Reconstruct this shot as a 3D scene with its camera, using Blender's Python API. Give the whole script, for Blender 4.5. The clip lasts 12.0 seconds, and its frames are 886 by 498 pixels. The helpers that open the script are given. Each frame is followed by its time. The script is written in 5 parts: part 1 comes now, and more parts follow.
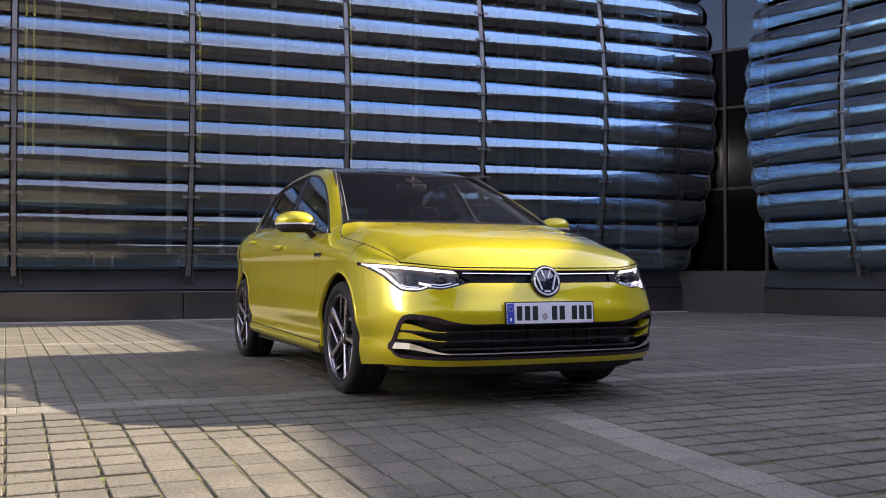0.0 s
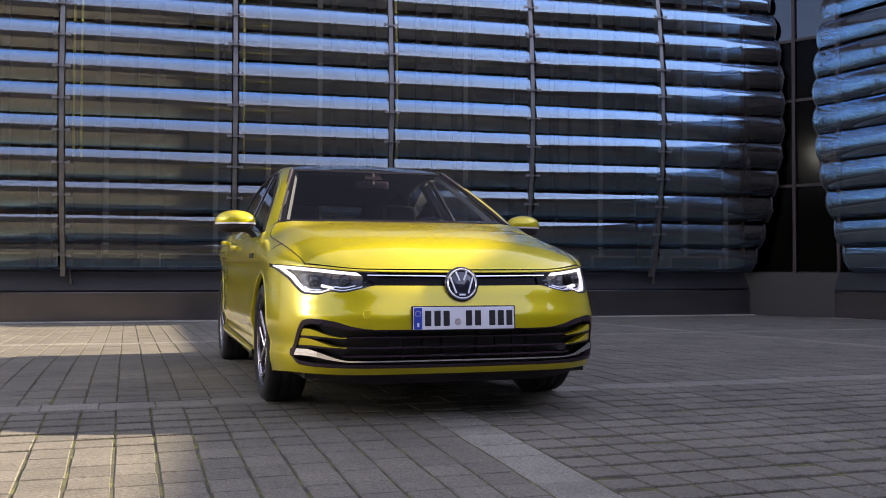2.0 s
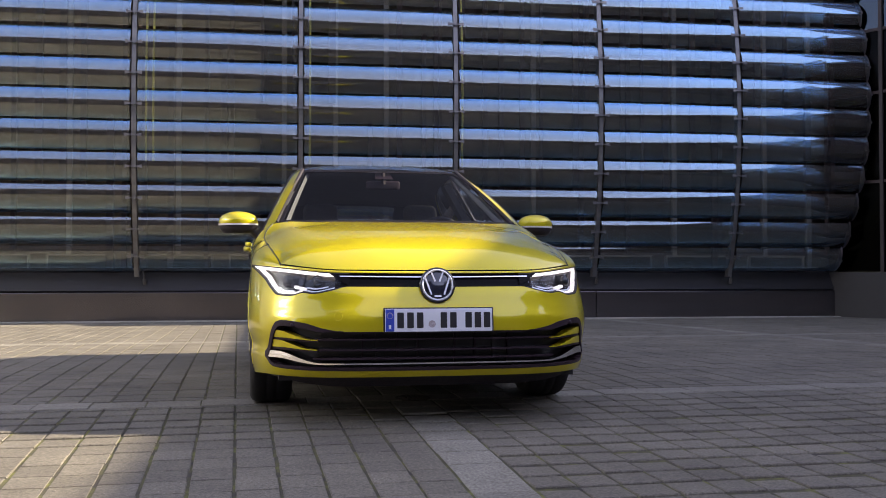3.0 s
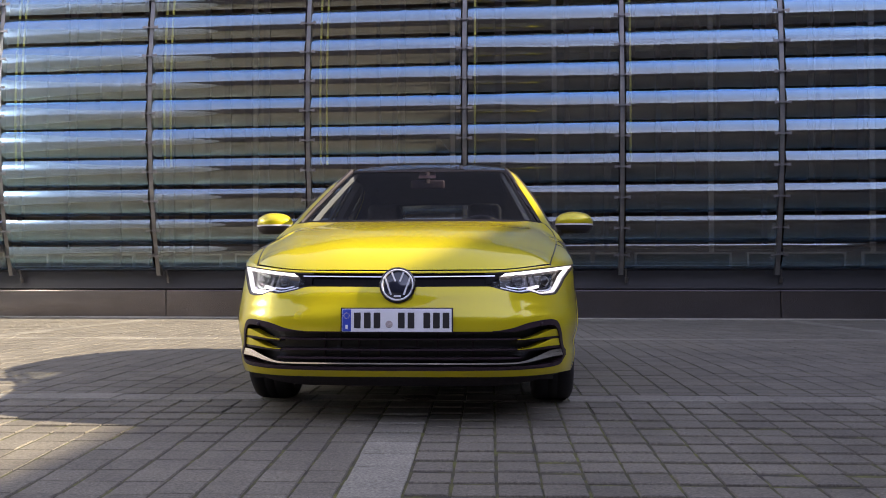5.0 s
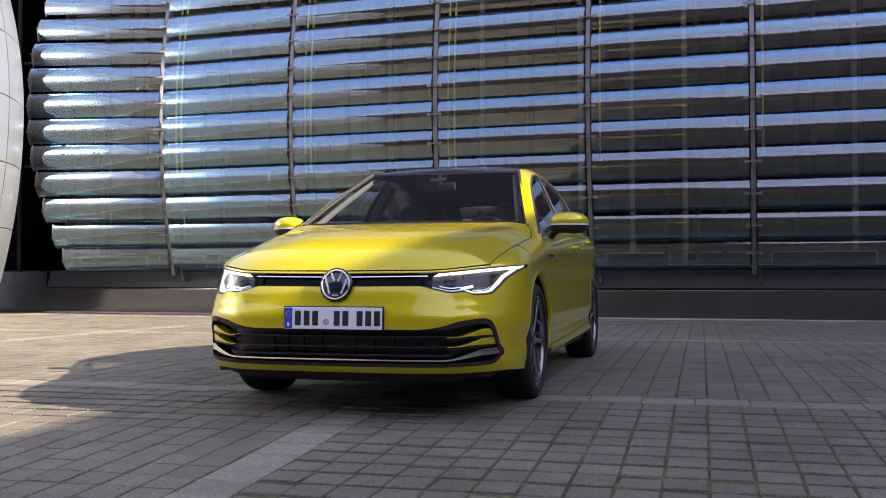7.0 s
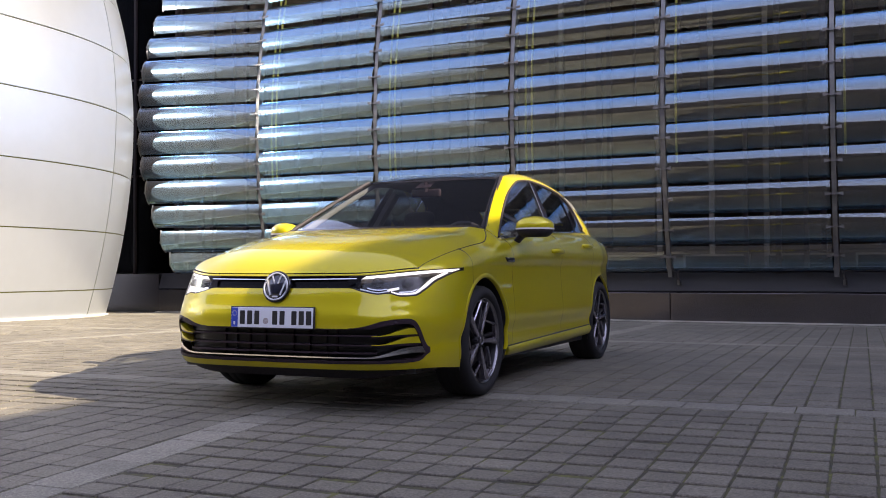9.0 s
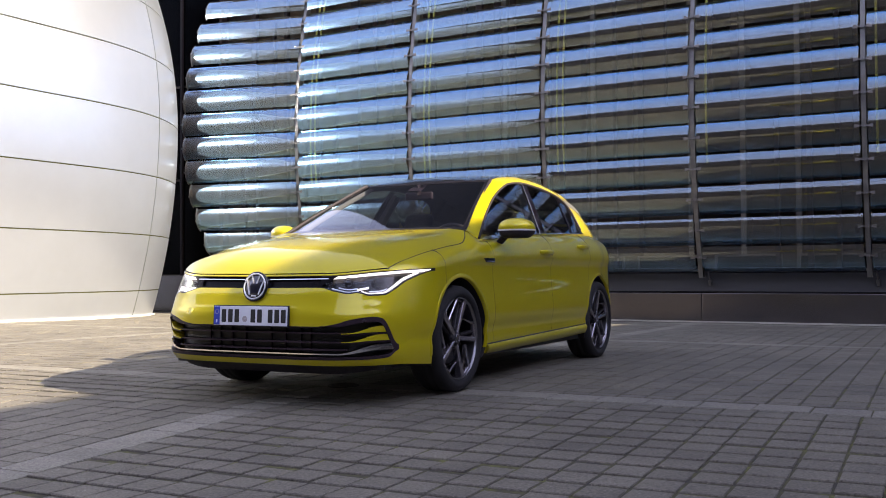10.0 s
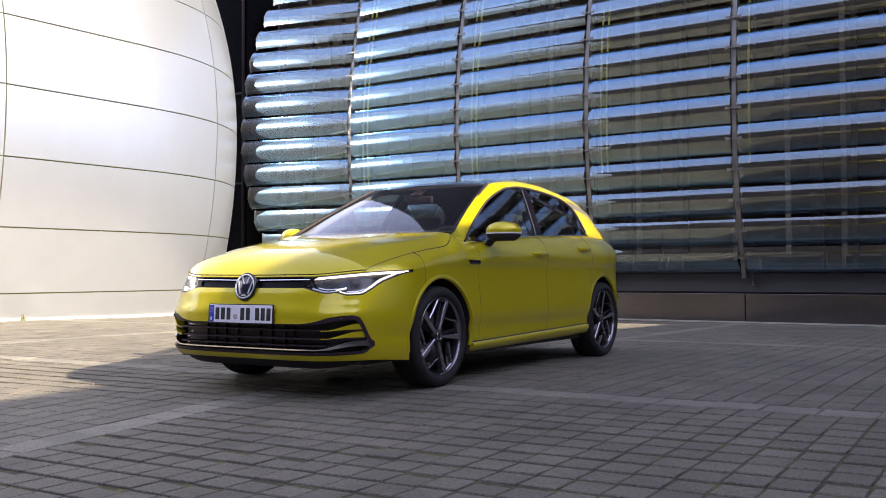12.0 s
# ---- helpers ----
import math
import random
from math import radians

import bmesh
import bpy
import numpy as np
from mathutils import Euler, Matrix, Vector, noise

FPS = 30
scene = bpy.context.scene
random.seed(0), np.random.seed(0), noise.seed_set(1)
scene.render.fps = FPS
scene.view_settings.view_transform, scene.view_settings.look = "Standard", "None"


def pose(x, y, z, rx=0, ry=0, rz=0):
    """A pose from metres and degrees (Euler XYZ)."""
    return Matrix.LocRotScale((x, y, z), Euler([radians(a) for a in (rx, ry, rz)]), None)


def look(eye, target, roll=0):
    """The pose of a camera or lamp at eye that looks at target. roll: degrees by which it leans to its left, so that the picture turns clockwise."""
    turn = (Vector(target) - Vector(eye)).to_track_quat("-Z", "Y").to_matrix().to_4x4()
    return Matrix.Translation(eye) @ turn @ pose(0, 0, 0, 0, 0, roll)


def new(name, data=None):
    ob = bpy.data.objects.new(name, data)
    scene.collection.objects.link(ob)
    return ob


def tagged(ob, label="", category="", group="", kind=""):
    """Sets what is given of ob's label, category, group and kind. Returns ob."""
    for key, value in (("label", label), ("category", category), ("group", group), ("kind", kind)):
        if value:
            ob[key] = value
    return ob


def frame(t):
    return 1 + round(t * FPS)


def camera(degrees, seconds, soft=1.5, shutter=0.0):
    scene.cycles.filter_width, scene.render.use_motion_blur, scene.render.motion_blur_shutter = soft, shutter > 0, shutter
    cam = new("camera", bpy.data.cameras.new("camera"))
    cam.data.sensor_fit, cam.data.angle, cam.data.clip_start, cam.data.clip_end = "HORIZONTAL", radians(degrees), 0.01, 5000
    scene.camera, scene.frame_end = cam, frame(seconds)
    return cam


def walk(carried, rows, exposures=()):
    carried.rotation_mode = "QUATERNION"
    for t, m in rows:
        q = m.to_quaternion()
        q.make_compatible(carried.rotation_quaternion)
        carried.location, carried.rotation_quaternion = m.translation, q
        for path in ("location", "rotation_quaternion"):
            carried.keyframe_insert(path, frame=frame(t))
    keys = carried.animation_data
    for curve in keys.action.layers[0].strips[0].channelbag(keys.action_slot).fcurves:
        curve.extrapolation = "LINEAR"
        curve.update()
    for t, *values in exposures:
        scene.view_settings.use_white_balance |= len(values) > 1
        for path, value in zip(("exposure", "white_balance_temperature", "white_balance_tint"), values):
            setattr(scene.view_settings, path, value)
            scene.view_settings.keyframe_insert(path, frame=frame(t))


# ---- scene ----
import itertools

cam = camera(48.7, 12.0, soft=0.9)
PATH = [
    (0, (0.473, -0.007, 0.789), (1.192, 1.859, 0.835), 0.0),
    (0.5, (0.698, -0.007, 0.788), (1.379, 1.873, 0.835), 0.1),
    (1, (0.955, 0.003, 0.79), (1.59, 1.899, 0.836), 0.1),
    (1.5, (1.226, 0.001, 0.792), (1.805, 1.914, 0.839), 0.1),
    (2, (1.517, 0.003, 0.796), (2.031, 1.935, 0.843), 0.1),
    (2.5, (1.824, -0.002, 0.798), (2.243, 1.953, 0.845), 0.1),
    (3, (2.146, -0.008, 0.8), (2.454, 1.968, 0.847), 0.0),
    (3.5, (2.48, 0.001, 0.805), (2.657, 1.993, 0.849), 0.0),
    (5.5, (3.863, 0.057, 0.81), (3.553, 2.032, 0.851), -0.1),
    (6, (4.199, 0.094, 0.807), (3.786, 2.05, 0.849), -0.1),
    (6.5, (4.521, 0.11, 0.807), (4.006, 2.042, 0.85), -0.2),
    (7, (4.843, 0.130, 0.812), (4.232, 2.034, 0.854), -0.2),
    (9, (5.977, 0.28, 0.811), (5.095, 2.074, 0.859), -0.2),
    (9.5, (6.253, 0.311, 0.806), (5.313, 2.076, 0.856), -0.3),
    (10, (6.525, 0.334, 0.803), (5.531, 2.069, 0.854), -0.3),
    (10.5, (6.768, 0.357, 0.805), (5.724, 2.062, 0.856), -0.3),
    (11, (6.96, 0.369, 0.803), (5.877, 2.049, 0.855), -0.3),
    (11.5, (7.111, 0.383, 0.808), (5.999, 2.044, 0.859), -0.2),
    (12, (7.217, 0.387, 0.813), (6.084, 2.034, 0.863), -0.2),
]
walk(cam, [(t, look(eye, target, roll)) for t, eye, target, roll in PATH], exposures=[(0.0, 2.2, 7380, 30), (12.0, 2.2, 7380, 30)])

# ---- world, sun, exposure ----
SUN_EL = 29.0
world = bpy.data.worlds.new("world")
scene.world = world
world.use_nodes = True
wn = world.node_tree
wn.nodes.clear()
sky = wn.nodes.new("ShaderNodeTexSky")
sky.sky_type = "NISHITA"
sky.sun_disc = False
sky.sun_elevation = radians(SUN_EL)
sky.sun_rotation = radians(92)
sky.air_density, sky.dust_density, sky.ozone_density = 1.0, 0.2, 5.0
wb = wn.nodes.new("ShaderNodeBackground")
wb.inputs["Strength"].default_value = 0.15
wo = wn.nodes.new("ShaderNodeOutputWorld")
hs = wn.nodes.new("ShaderNodeHueSaturation")
hs.inputs["Saturation"].default_value = 0.68
wn.links.new(sky.outputs[0], hs.inputs["Color"])
wn.links.new(hs.outputs[0], wb.inputs[0])
wn.links.new(wb.outputs[0], wo.inputs[0])
sun = new("sun", bpy.data.lights.new("sun", "SUN"))
sun.data.energy = 3.5
sun.data.angle = radians(0.6)
sun.data.color = (0.97, 1.0, 0.80)
sun.matrix_world = look((50 * math.cos(radians(SUN_EL)), -0.6, 50 * math.sin(radians(SUN_EL))), (0, 0, 0))


# ---- materials ----
def mat(name):
    m = bpy.data.materials.new(name)
    m.use_nodes = True
    nt = m.node_tree
    return m, nt, nt.nodes["Principled BSDF"]


def node(nt, kind, **props):
    n = nt.nodes.new(kind)
    for k, v in props.items():
        if k in n.inputs:
            n.inputs[k].default_value = v
    return n


def noise_tex(nt, scale, detail=4.0, rough=0.55, stretch=None, space="Object"):
    co = nt.nodes.new("ShaderNodeTexCoord")
    tex = node(nt, "ShaderNodeTexNoise", Scale=scale, Detail=detail, Roughness=rough)
    mp = nt.nodes.new("ShaderNodeMapping")
    if stretch:
        mp.inputs["Scale"].default_value = stretch
    nt.links.new(co.outputs[space], mp.inputs[0])
    nt.links.new(mp.outputs[0], tex.inputs["Vector"])
    return tex


def ramp(nt, src, stops):
    r = nt.nodes.new("ShaderNodeValToRGB")
    el = r.color_ramp.elements
    while len(el) < len(stops):
        el.new(0.5)
    for e, (p, c) in zip(el, stops):
        e.position, e.color = p, (*c, 1)
    nt.links.new(src, r.inputs[0])
    return r


def add_bump(nt, bsdf, src, strength, dist):
    b = node(nt, "ShaderNodeBump", Strength=strength, Distance=dist)
    nt.links.new(src, b.inputs["Height"])
    nt.links.new(b.outputs[0], bsdf.inputs["Normal"])
    return b


def plain(name, color, rough=0.5, metal=0.0, vary=0.12, scale=14.0, bump=0.0, coat=0.0, stretch=None, spec=0.5):
    """A surface with mottling at two scales and optional fine relief."""
    m, nt, b = mat(name)
    n1 = noise_tex(nt, scale, 5, 0.6, stretch)
    n2 = noise_tex(nt, scale * 7, 3, 0.6, stretch)
    mix = node(nt, "ShaderNodeMath")
    mix.operation = "MULTIPLY_ADD"
    mix.inputs[1].default_value = 0.35
    nt.links.new(n2.outputs[0], mix.inputs[0])
    nt.links.new(n1.outputs[0], mix.inputs[2])
    lo = tuple(c * (1 - vary) for c in color)
    hi = tuple(min(1, c * (1 + vary)) for c in color)
    r = ramp(nt, mix.outputs[0], [(0.45, lo), (0.9, hi)])
    nt.links.new(r.outputs[0], b.inputs["Base Color"])
    b.inputs["Roughness"].default_value = rough
    b.inputs["Metallic"].default_value = metal
    b.inputs["Specular IOR Level"].default_value = spec
    b.inputs["Coat Weight"].default_value = coat
    b.inputs["Coat Roughness"].default_value = 0.02
    if bump:
        add_bump(nt, b, n2.outputs[0], bump, 0.004)
    return m


def glossy_glass(name, tint, mirror, rough, dust_veil=0.0, dust_veil_color=(0.5, 0.5, 0.48), wave=0.0, wave_stretch=(1, 1, 1), ior=1.5, gloss_tint=(0.95, 0.97, 1), power=5.0, frontal=None):
    """Thin glass: a clear tinted part, a mirror part that grows at grazing angles, and a dusty film that doubles as
    painted haze.
    """
    m, nt, b = mat(name)
    nt.nodes.remove(b)
    out = nt.nodes["Material Output"]
    tr = nt.nodes.new("ShaderNodeBsdfTransparent")
    tr.inputs[0].default_value = (*tint, 1)
    gl = nt.nodes.new("ShaderNodeBsdfGlossy")
    gl.inputs["Roughness"].default_value = rough
    gl.inputs["Color"].default_value = (*gloss_tint, 1)
    lw = nt.nodes.new("ShaderNodeLayerWeight")
    if frontal:
        # reflection colour set by angle: sky blue when oblique, greyer face-on
        hue = ramp(nt, lw.outputs["Facing"], [(0.02, frontal), (0.22, gloss_tint)])
        nt.links.new(hue.outputs[0], gl.inputs["Color"])
    fr = nt.nodes.new("ShaderNodeMath")
    fr.operation = "POWER"
    fr.inputs[1].default_value = power
    nt.links.new(lw.outputs["Facing"], fr.inputs[0])
    r0 = ((ior - 1) / (ior + 1)) ** 2 + mirror
    ad = nt.nodes.new("ShaderNodeMath")
    ad.operation = "MULTIPLY_ADD"
    ad.use_clamp = True
    ad.inputs[1].default_value = 1 - r0
    ad.inputs[2].default_value = r0
    nt.links.new(fr.outputs[0], ad.inputs[0])
    mx = nt.nodes.new("ShaderNodeMixShader")
    nt.links.new(ad.outputs[0], mx.inputs[0])
    nt.links.new(tr.outputs[0], mx.inputs[1])
    nt.links.new(gl.outputs[0], mx.inputs[2])
    last = mx
    if wave:
        n = noise_tex(nt, 1.0, 2.5, 0.5, wave_stretch)
        bp = node(nt, "ShaderNodeBump", Strength=wave, Distance=0.02)
        nt.links.new(n.outputs[0], bp.inputs["Height"])
        nt.links.new(bp.outputs[0], gl.inputs["Normal"])
    if dust_veil:
        df = nt.nodes.new("ShaderNodeBsdfDiffuse")
        df.inputs[0].default_value = (*dust_veil_color, 1)
        n = noise_tex(nt, 3.0, 5, 0.6, (0.4, 1, 1))
        mr = nt.nodes.new("ShaderNodeMapRange")
        mr.inputs[3].default_value = dust_veil * 0.6
        mr.inputs[4].default_value = dust_veil * 1.4
        nt.links.new(n.outputs[0], mr.inputs[0])
        m2 = nt.nodes.new("ShaderNodeMixShader")
        nt.links.new(mr.outputs[0], m2.inputs[0])
        nt.links.new(mx.outputs[0], m2.inputs[1])
        nt.links.new(df.outputs[0], m2.inputs[2])
        last = m2
    nt.links.new(last.outputs[0], out.inputs[0])
    return m


def paver_material(name, base, spread):
    m, nt, b = mat(name)
    info = nt.nodes.new("ShaderNodeObjectInfo")
    geo = nt.nodes.new("ShaderNodeNewGeometry")
    s = node(nt, "ShaderNodeMath")
    s.operation = "ADD"
    nt.links.new(info.outputs["Random"], s.inputs[0])
    nt.links.new(geo.outputs["Random Per Island"], s.inputs[1])
    f = node(nt, "ShaderNodeMath")
    f.operation = "FRACT"
    nt.links.new(s.outputs[0], f.inputs[0])
    g = nt.nodes.new("ShaderNodeTexCoord")
    grain = node(nt, "ShaderNodeTexNoise", Scale=85.0, Detail=6.0, Roughness=0.78)
    stain = node(nt, "ShaderNodeTexNoise", Scale=1.3, Detail=6.0, Roughness=0.65)
    speck = node(nt, "ShaderNodeTexVoronoi", Scale=48.0)
    for t in (grain, stain, speck):
        nt.links.new(geo.outputs["Position"], t.inputs["Vector"])
    lo = tuple(c * (1 - spread) for c in base)
    hi = tuple(c * (1 + spread) for c in base)
    r1 = ramp(nt, f.outputs[0], [(0.0, lo), (1.0, hi)])
    r2 = ramp(nt, stain.outputs[0], [(0.3, (0.66, 0.64, 0.62)), (0.7, (1.12, 1.1, 1.06))])
    r3 = ramp(nt, grain.outputs[0], [(0.34, (0.48, 0.47, 0.46)), (0.66, (1.5, 1.5, 1.5))])
    r4 = ramp(nt, speck.outputs["Distance"], [(0.0, (2.3, 2.3, 2.2)), (0.16, (1, 1, 1))])
    last = r1
    for r in (r2, r3, r4):
        mm = nt.nodes.new("ShaderNodeMix")
        mm.data_type = "RGBA"
        mm.blend_type = "MULTIPLY"
        mm.inputs[0].default_value = 1.0
        nt.links.new(last.outputs["Color"] if "Color" in last.outputs else last.outputs[2], mm.inputs[6])
        nt.links.new(r.outputs[0], mm.inputs[7])
        last = mm
    nt.links.new(last.outputs[2], b.inputs["Base Color"])
    b.inputs["Roughness"].default_value = 0.75
    b.inputs["Specular IOR Level"].default_value = 0.35
    add_bump(nt, b, grain.outputs[0], 0.5, 0.004)
    return m


M_PAVER = paver_material("concrete_paver", (0.138, 0.127, 0.102), 0.13)
M_PALE = paver_material("pale_concrete_paver", (0.200, 0.191, 0.160), 0.10)
M_JOINT, _nt, _b = mat("sand_and_moss_joint")
_n = noise_tex(_nt, 7.0, 8, 0.75)
_r = ramp(_nt, _n.outputs[0], [(0.40, (0.034, 0.029, 0.022)), (0.52, (0.060, 0.058, 0.022)), (0.70, (0.15, 0.155, 0.030))])
_nt.links.new(_r.outputs[0], _b.inputs["Base Color"])
_b.inputs["Roughness"].default_value = 0.95
M_PLINTH = plain("dark_grey_coated_panel", (0.140, 0.127, 0.128), 0.16, metal=0.8, vary=0.16, scale=1.5, spec=0.3)
M_BAND = plain("grey_sloped_panel", (0.020, 0.019, 0.021), 0.5, vary=0.15, scale=1.2, spec=0.35)
M_STEEL = plain("weathered_grey_steel", (0.17, 0.165, 0.16), 0.42, metal=0.7, vary=0.25, scale=4, bump=0.1)
M_ROD = plain("sunlit_yellow_rod", (0.72, 0.70, 0.16), 0.45, metal=0.2, vary=0.3, scale=3)
M_CLAMP = plain("cast_aluminium", (0.18, 0.17, 0.17), 0.40, metal=0.8, vary=0.15, scale=8)
M_TUBE = glossy_glass("curved_sky_tinted_glass", (0.86, 0.83, 0.78), 0.125, 0.012, power=1.2, gloss_tint=(0.42, 0.74, 1.0), frontal=(0.51, 0.55, 0.55), dust_veil=0.029, dust_veil_color=(0.56, 0.50, 0.45), wave=0.10, wave_stretch=(0.22, 2.0, 2.0))
# lengthwise relief imitates the reflected lines of neighbouring tubes
M_TUBE_STREAKED = glossy_glass("curved_glass_with_mock_reflection", (0.86, 0.83, 0.78), 0.09, 0.012, power=1.2, gloss_tint=(0.42, 0.74, 1.0), frontal=(0.51, 0.55, 0.55), dust_veil=0.050, dust_veil_color=(0.50, 0.45, 0.42), wave=0.14, wave_stretch=(0.05, 9.0, 9.0))
M_DARKGLASS = glossy_glass("dark_facade_glass", (0.060, 0.030, 0.034), 0.0, 0.02, ior=1.08)
# mirrors more than the panes below, with sky blue put into its reflection
M_SKYGLASS = glossy_glass("sky_blue_mirror_glass", (0.06, 0.04, 0.045), 0.0, 0.02, ior=1.42, gloss_tint=(0.6, 0.8, 1.0))
M_INNERGLASS = glossy_glass("inner_window_glass", (0.82, 0.79, 0.74), 0.0, 0.02, ior=1.12)
M_INNER = plain("brown_interior_wall", (0.19, 0.155, 0.13), 0.7, vary=0.3, scale=0.8)
M_SLAB = plain("dim_grey_floor_edge", (0.22, 0.21, 0.19), 0.7, vary=0.2, scale=1.0)
M_SOFFIT = plain("pale_brightening_sheet", (0.55, 0.53, 0.50), 0.8, vary=0.12, scale=0.7)
M_FRAME = plain("dark_window_frame", (0.030, 0.020, 0.020), 0.5, vary=0.15, spec=0.2)
M_WHITE = plain("brushed_aluminium_cladding", (0.515, 0.555, 0.615), 0.29, metal=0.78, vary=0.04, scale=0.5)
M_SEAM = plain("olive_rubber_seal", (0.10, 0.10, 0.025), 0.7)
M_KERB = plain("pale_stone_edging", (0.34, 0.325, 0.29), 0.8, vary=0.2, scale=3, bump=0.2)
M_FARWALL = plain("far_rendered_wall", (0.05, 0.041, 0.035), 0.85, vary=0.35, scale=0.25)


# ---- mesh helpers ----
def link(name, bm, material, smooth=False):
    me = bpy.data.meshes.new(name)
    bm.normal_update()
    bm.to_mesh(me)
    bm.free()
    if smooth:
        me.polygons.foreach_set("use_smooth", [True] * len(me.polygons))
    for k in (material if isinstance(material, (list, tuple)) else [material]):
        me.materials.append(k)
    return me


def part(name, bm, material, parent=None, label="", m=None, smooth=False):
    ob = new(name, link(name, bm, material, smooth) if isinstance(bm, bmesh.types.BMesh) else bm)
    if parent is not None:
        ob.parent = parent
    if m is not None:
        ob.matrix_basis = m
    if label:
        ob["label"] = label
    return ob


def box(bm, x0, x1, y0, y1, z0, z1, m=None):
    vs = [bm.verts.new((x, y, z)) for x in (x0, x1) for y in (y0, y1) for z in (z0, z1)]
    for f in ((0, 1, 3, 2), (4, 6, 7, 5), (0, 4, 5, 1), (2, 3, 7, 6), (0, 2, 6, 4), (1, 5, 7, 3)):
        bm.faces.new([vs[i] for i in f])
    if m is not None:
        bmesh.ops.transform(bm, matrix=m, verts=vs)
    return vs


def bevelled_box(x0, x1, y0, y1, z0, z1, r=0.01, seg=2):
    bm = bmesh.new()
    box(bm, x0, x1, y0, y1, z0, z1)
    bmesh.ops.bevel(bm, geom=bm.edges[:], offset=r, segments=seg, affect="EDGES", profile=0.5)
    return bm


def grid(bm, rows, close_u=False, close_v=False):
    """Faces between rows of points; None faces are left out by the caller."""
    vs = [[bm.verts.new(p) for p in r] for r in rows]
    n, k = len(vs), len(vs[0])
    for i in range(n if close_u else n - 1):
        for j in range(k if close_v else k - 1):
            a, b = vs[i], vs[(i + 1) % n]
            bm.faces.new((a[j], a[(j + 1) % k], b[(j + 1) % k], b[j]))
    return vs


def interp(v, table):
    xs, ys = zip(*table)
    return float(np.interp(v, xs, ys))


def spline(v, table):
    """A smooth curve through a few support values (monotone cubic)."""
    xs, ys = zip(*table)
    if v <= xs[0]:
        return ys[0]
    if v >= xs[-1]:
        return ys[-1]
    n = len(xs)
    d = [(ys[i + 1] - ys[i]) / (xs[i + 1] - xs[i]) for i in range(n - 1)]
    t = [d[0]] + [0.0 if d[i - 1] * d[i] <= 0 else 2 * d[i - 1] * d[i] / (d[i - 1] + d[i]) for i in range(1, n - 1)] + [d[-1]]
    i = max(j for j in range(n - 1) if xs[j] <= v)
    h = xs[i + 1] - xs[i]
    s = (v - xs[i]) / h
    return ((2 * s**3 - 3 * s**2 + 1) * ys[i] + (s**3 - 2 * s**2 + s) * h * t[i] + (-2 * s**3 + 3 * s**2) * ys[i + 1] + (s**3 - s**2) * h * t[i + 1])


def sweep(bm, pts, r, sides=6, closed=False, flat=1.0):
    """A tube along points."""
    pts = [Vector(p) for p in pts]
    rings = []
    n = len(pts)
    for i, p in enumerate(pts):
        a = pts[(i - 1) % n] if closed or i else p
        b = pts[(i + 1) % n] if closed or i < n - 1 else p
        d = (b - a).normalized()
        up = Vector((0, 0, 1)) if abs(d.z) < 0.95 else Vector((1, 0, 0))
        s = d.cross(up).normalized()
        u = s.cross(d)
        rings.append([p + (s * math.cos(k * math.tau / sides) + u * flat * math.sin(k * math.tau / sides)) * r for k in range(sides)])
    vs = grid(bm, rings, close_u=closed, close_v=True)
    if not closed:
        bm.faces.new(vs[0])
        bm.faces.new(vs[-1][::-1])


# ---- ground ----
GROUND = [(-70, -0.25), (-10, -0.23), (0, -0.135), (2, -0.056), (3.6, 0.018), (4.5, 0.056), (5.5, 0.09), (7, 0.10), (9, 0.085), (12, 0.045), (16.25, 0.0), (70, 0.0)]


def ground_z(y):
    return spline(y, GROUND)


bm = bmesh.new()
ys = [-900, -300, -70, -30, -10] + [-9 + 0.5 * i for i in range(56)] + [25, 70, 300, 900]
xs = [-900, -200, -40, -15, -8, 0, 8, 15, 40, 200, 900]
grid(bm, [[(x, y, ground_z(y) - 0.0045) for x in xs] for y in ys])
tagged(part("ground", bm, M_JOINT), "plaza bedding of dark sand with mossy joints", "ground", kind="structure")

# ---- facade of curved glass tubes ----
ROW_Z0, ROW_DZ, ROWS_N = 0.99, 0.482, 14


def row_z(k):
    """The lowest row sits a little high and leaves a slot above the plinth."""
    return ROW_Z0 + ROW_DZ * k + (0.055 if k == 0 else 0.0)


def facade_bulge(z):
    """How far the facade's skin stands behind its foremost line."""
    return 0.055 * (z - 3.5) ** 2 if z < 3.5 else 0.045 * (z - 3.5) ** 2


def tube_mesh(length, tilt, glass):
    """A convex glass shell of one row, closed and 12 mm thick, centred on its row; out is -y."""
    bm = bmesh.new()
    rows = []
    n = 12
    nx = 8
    for i in range(nx + 1):
        x = length * i / nx
        sag = 0.006 * math.sin(math.pi * i / nx)
        out = []
        for j in range(n + 1):
            a = radians(-43 + 86 * j / n)
            out.append((x, -0.332 * (math.cos(a) - 0.731) - 0.06 - sag, 0.332 * math.sin(a)))
        rows.append(out)
    # outer face, inner face and the four edges each keep their own corners, so that the shading stays crisp
    grid(bm, rows)
    inner = [[(p[0], p[1] + 0.012, p[2] * 0.985) for p in r] for r in rows]
    grid(bm, [r[::-1] for r in inner])
    for k in (0, -1):
        grid(bm, [[r[k] for r in rows], [r[k] for r in inner]])
        grid(bm, [rows[k], inner[k]])
    bmesh.ops.rotate(bm, verts=bm.verts[:], cent=(0, 0, 0), matrix=Matrix.Rotation(tilt, 3, "X"))
    return link("glass_tube", bm, glass, smooth=True)


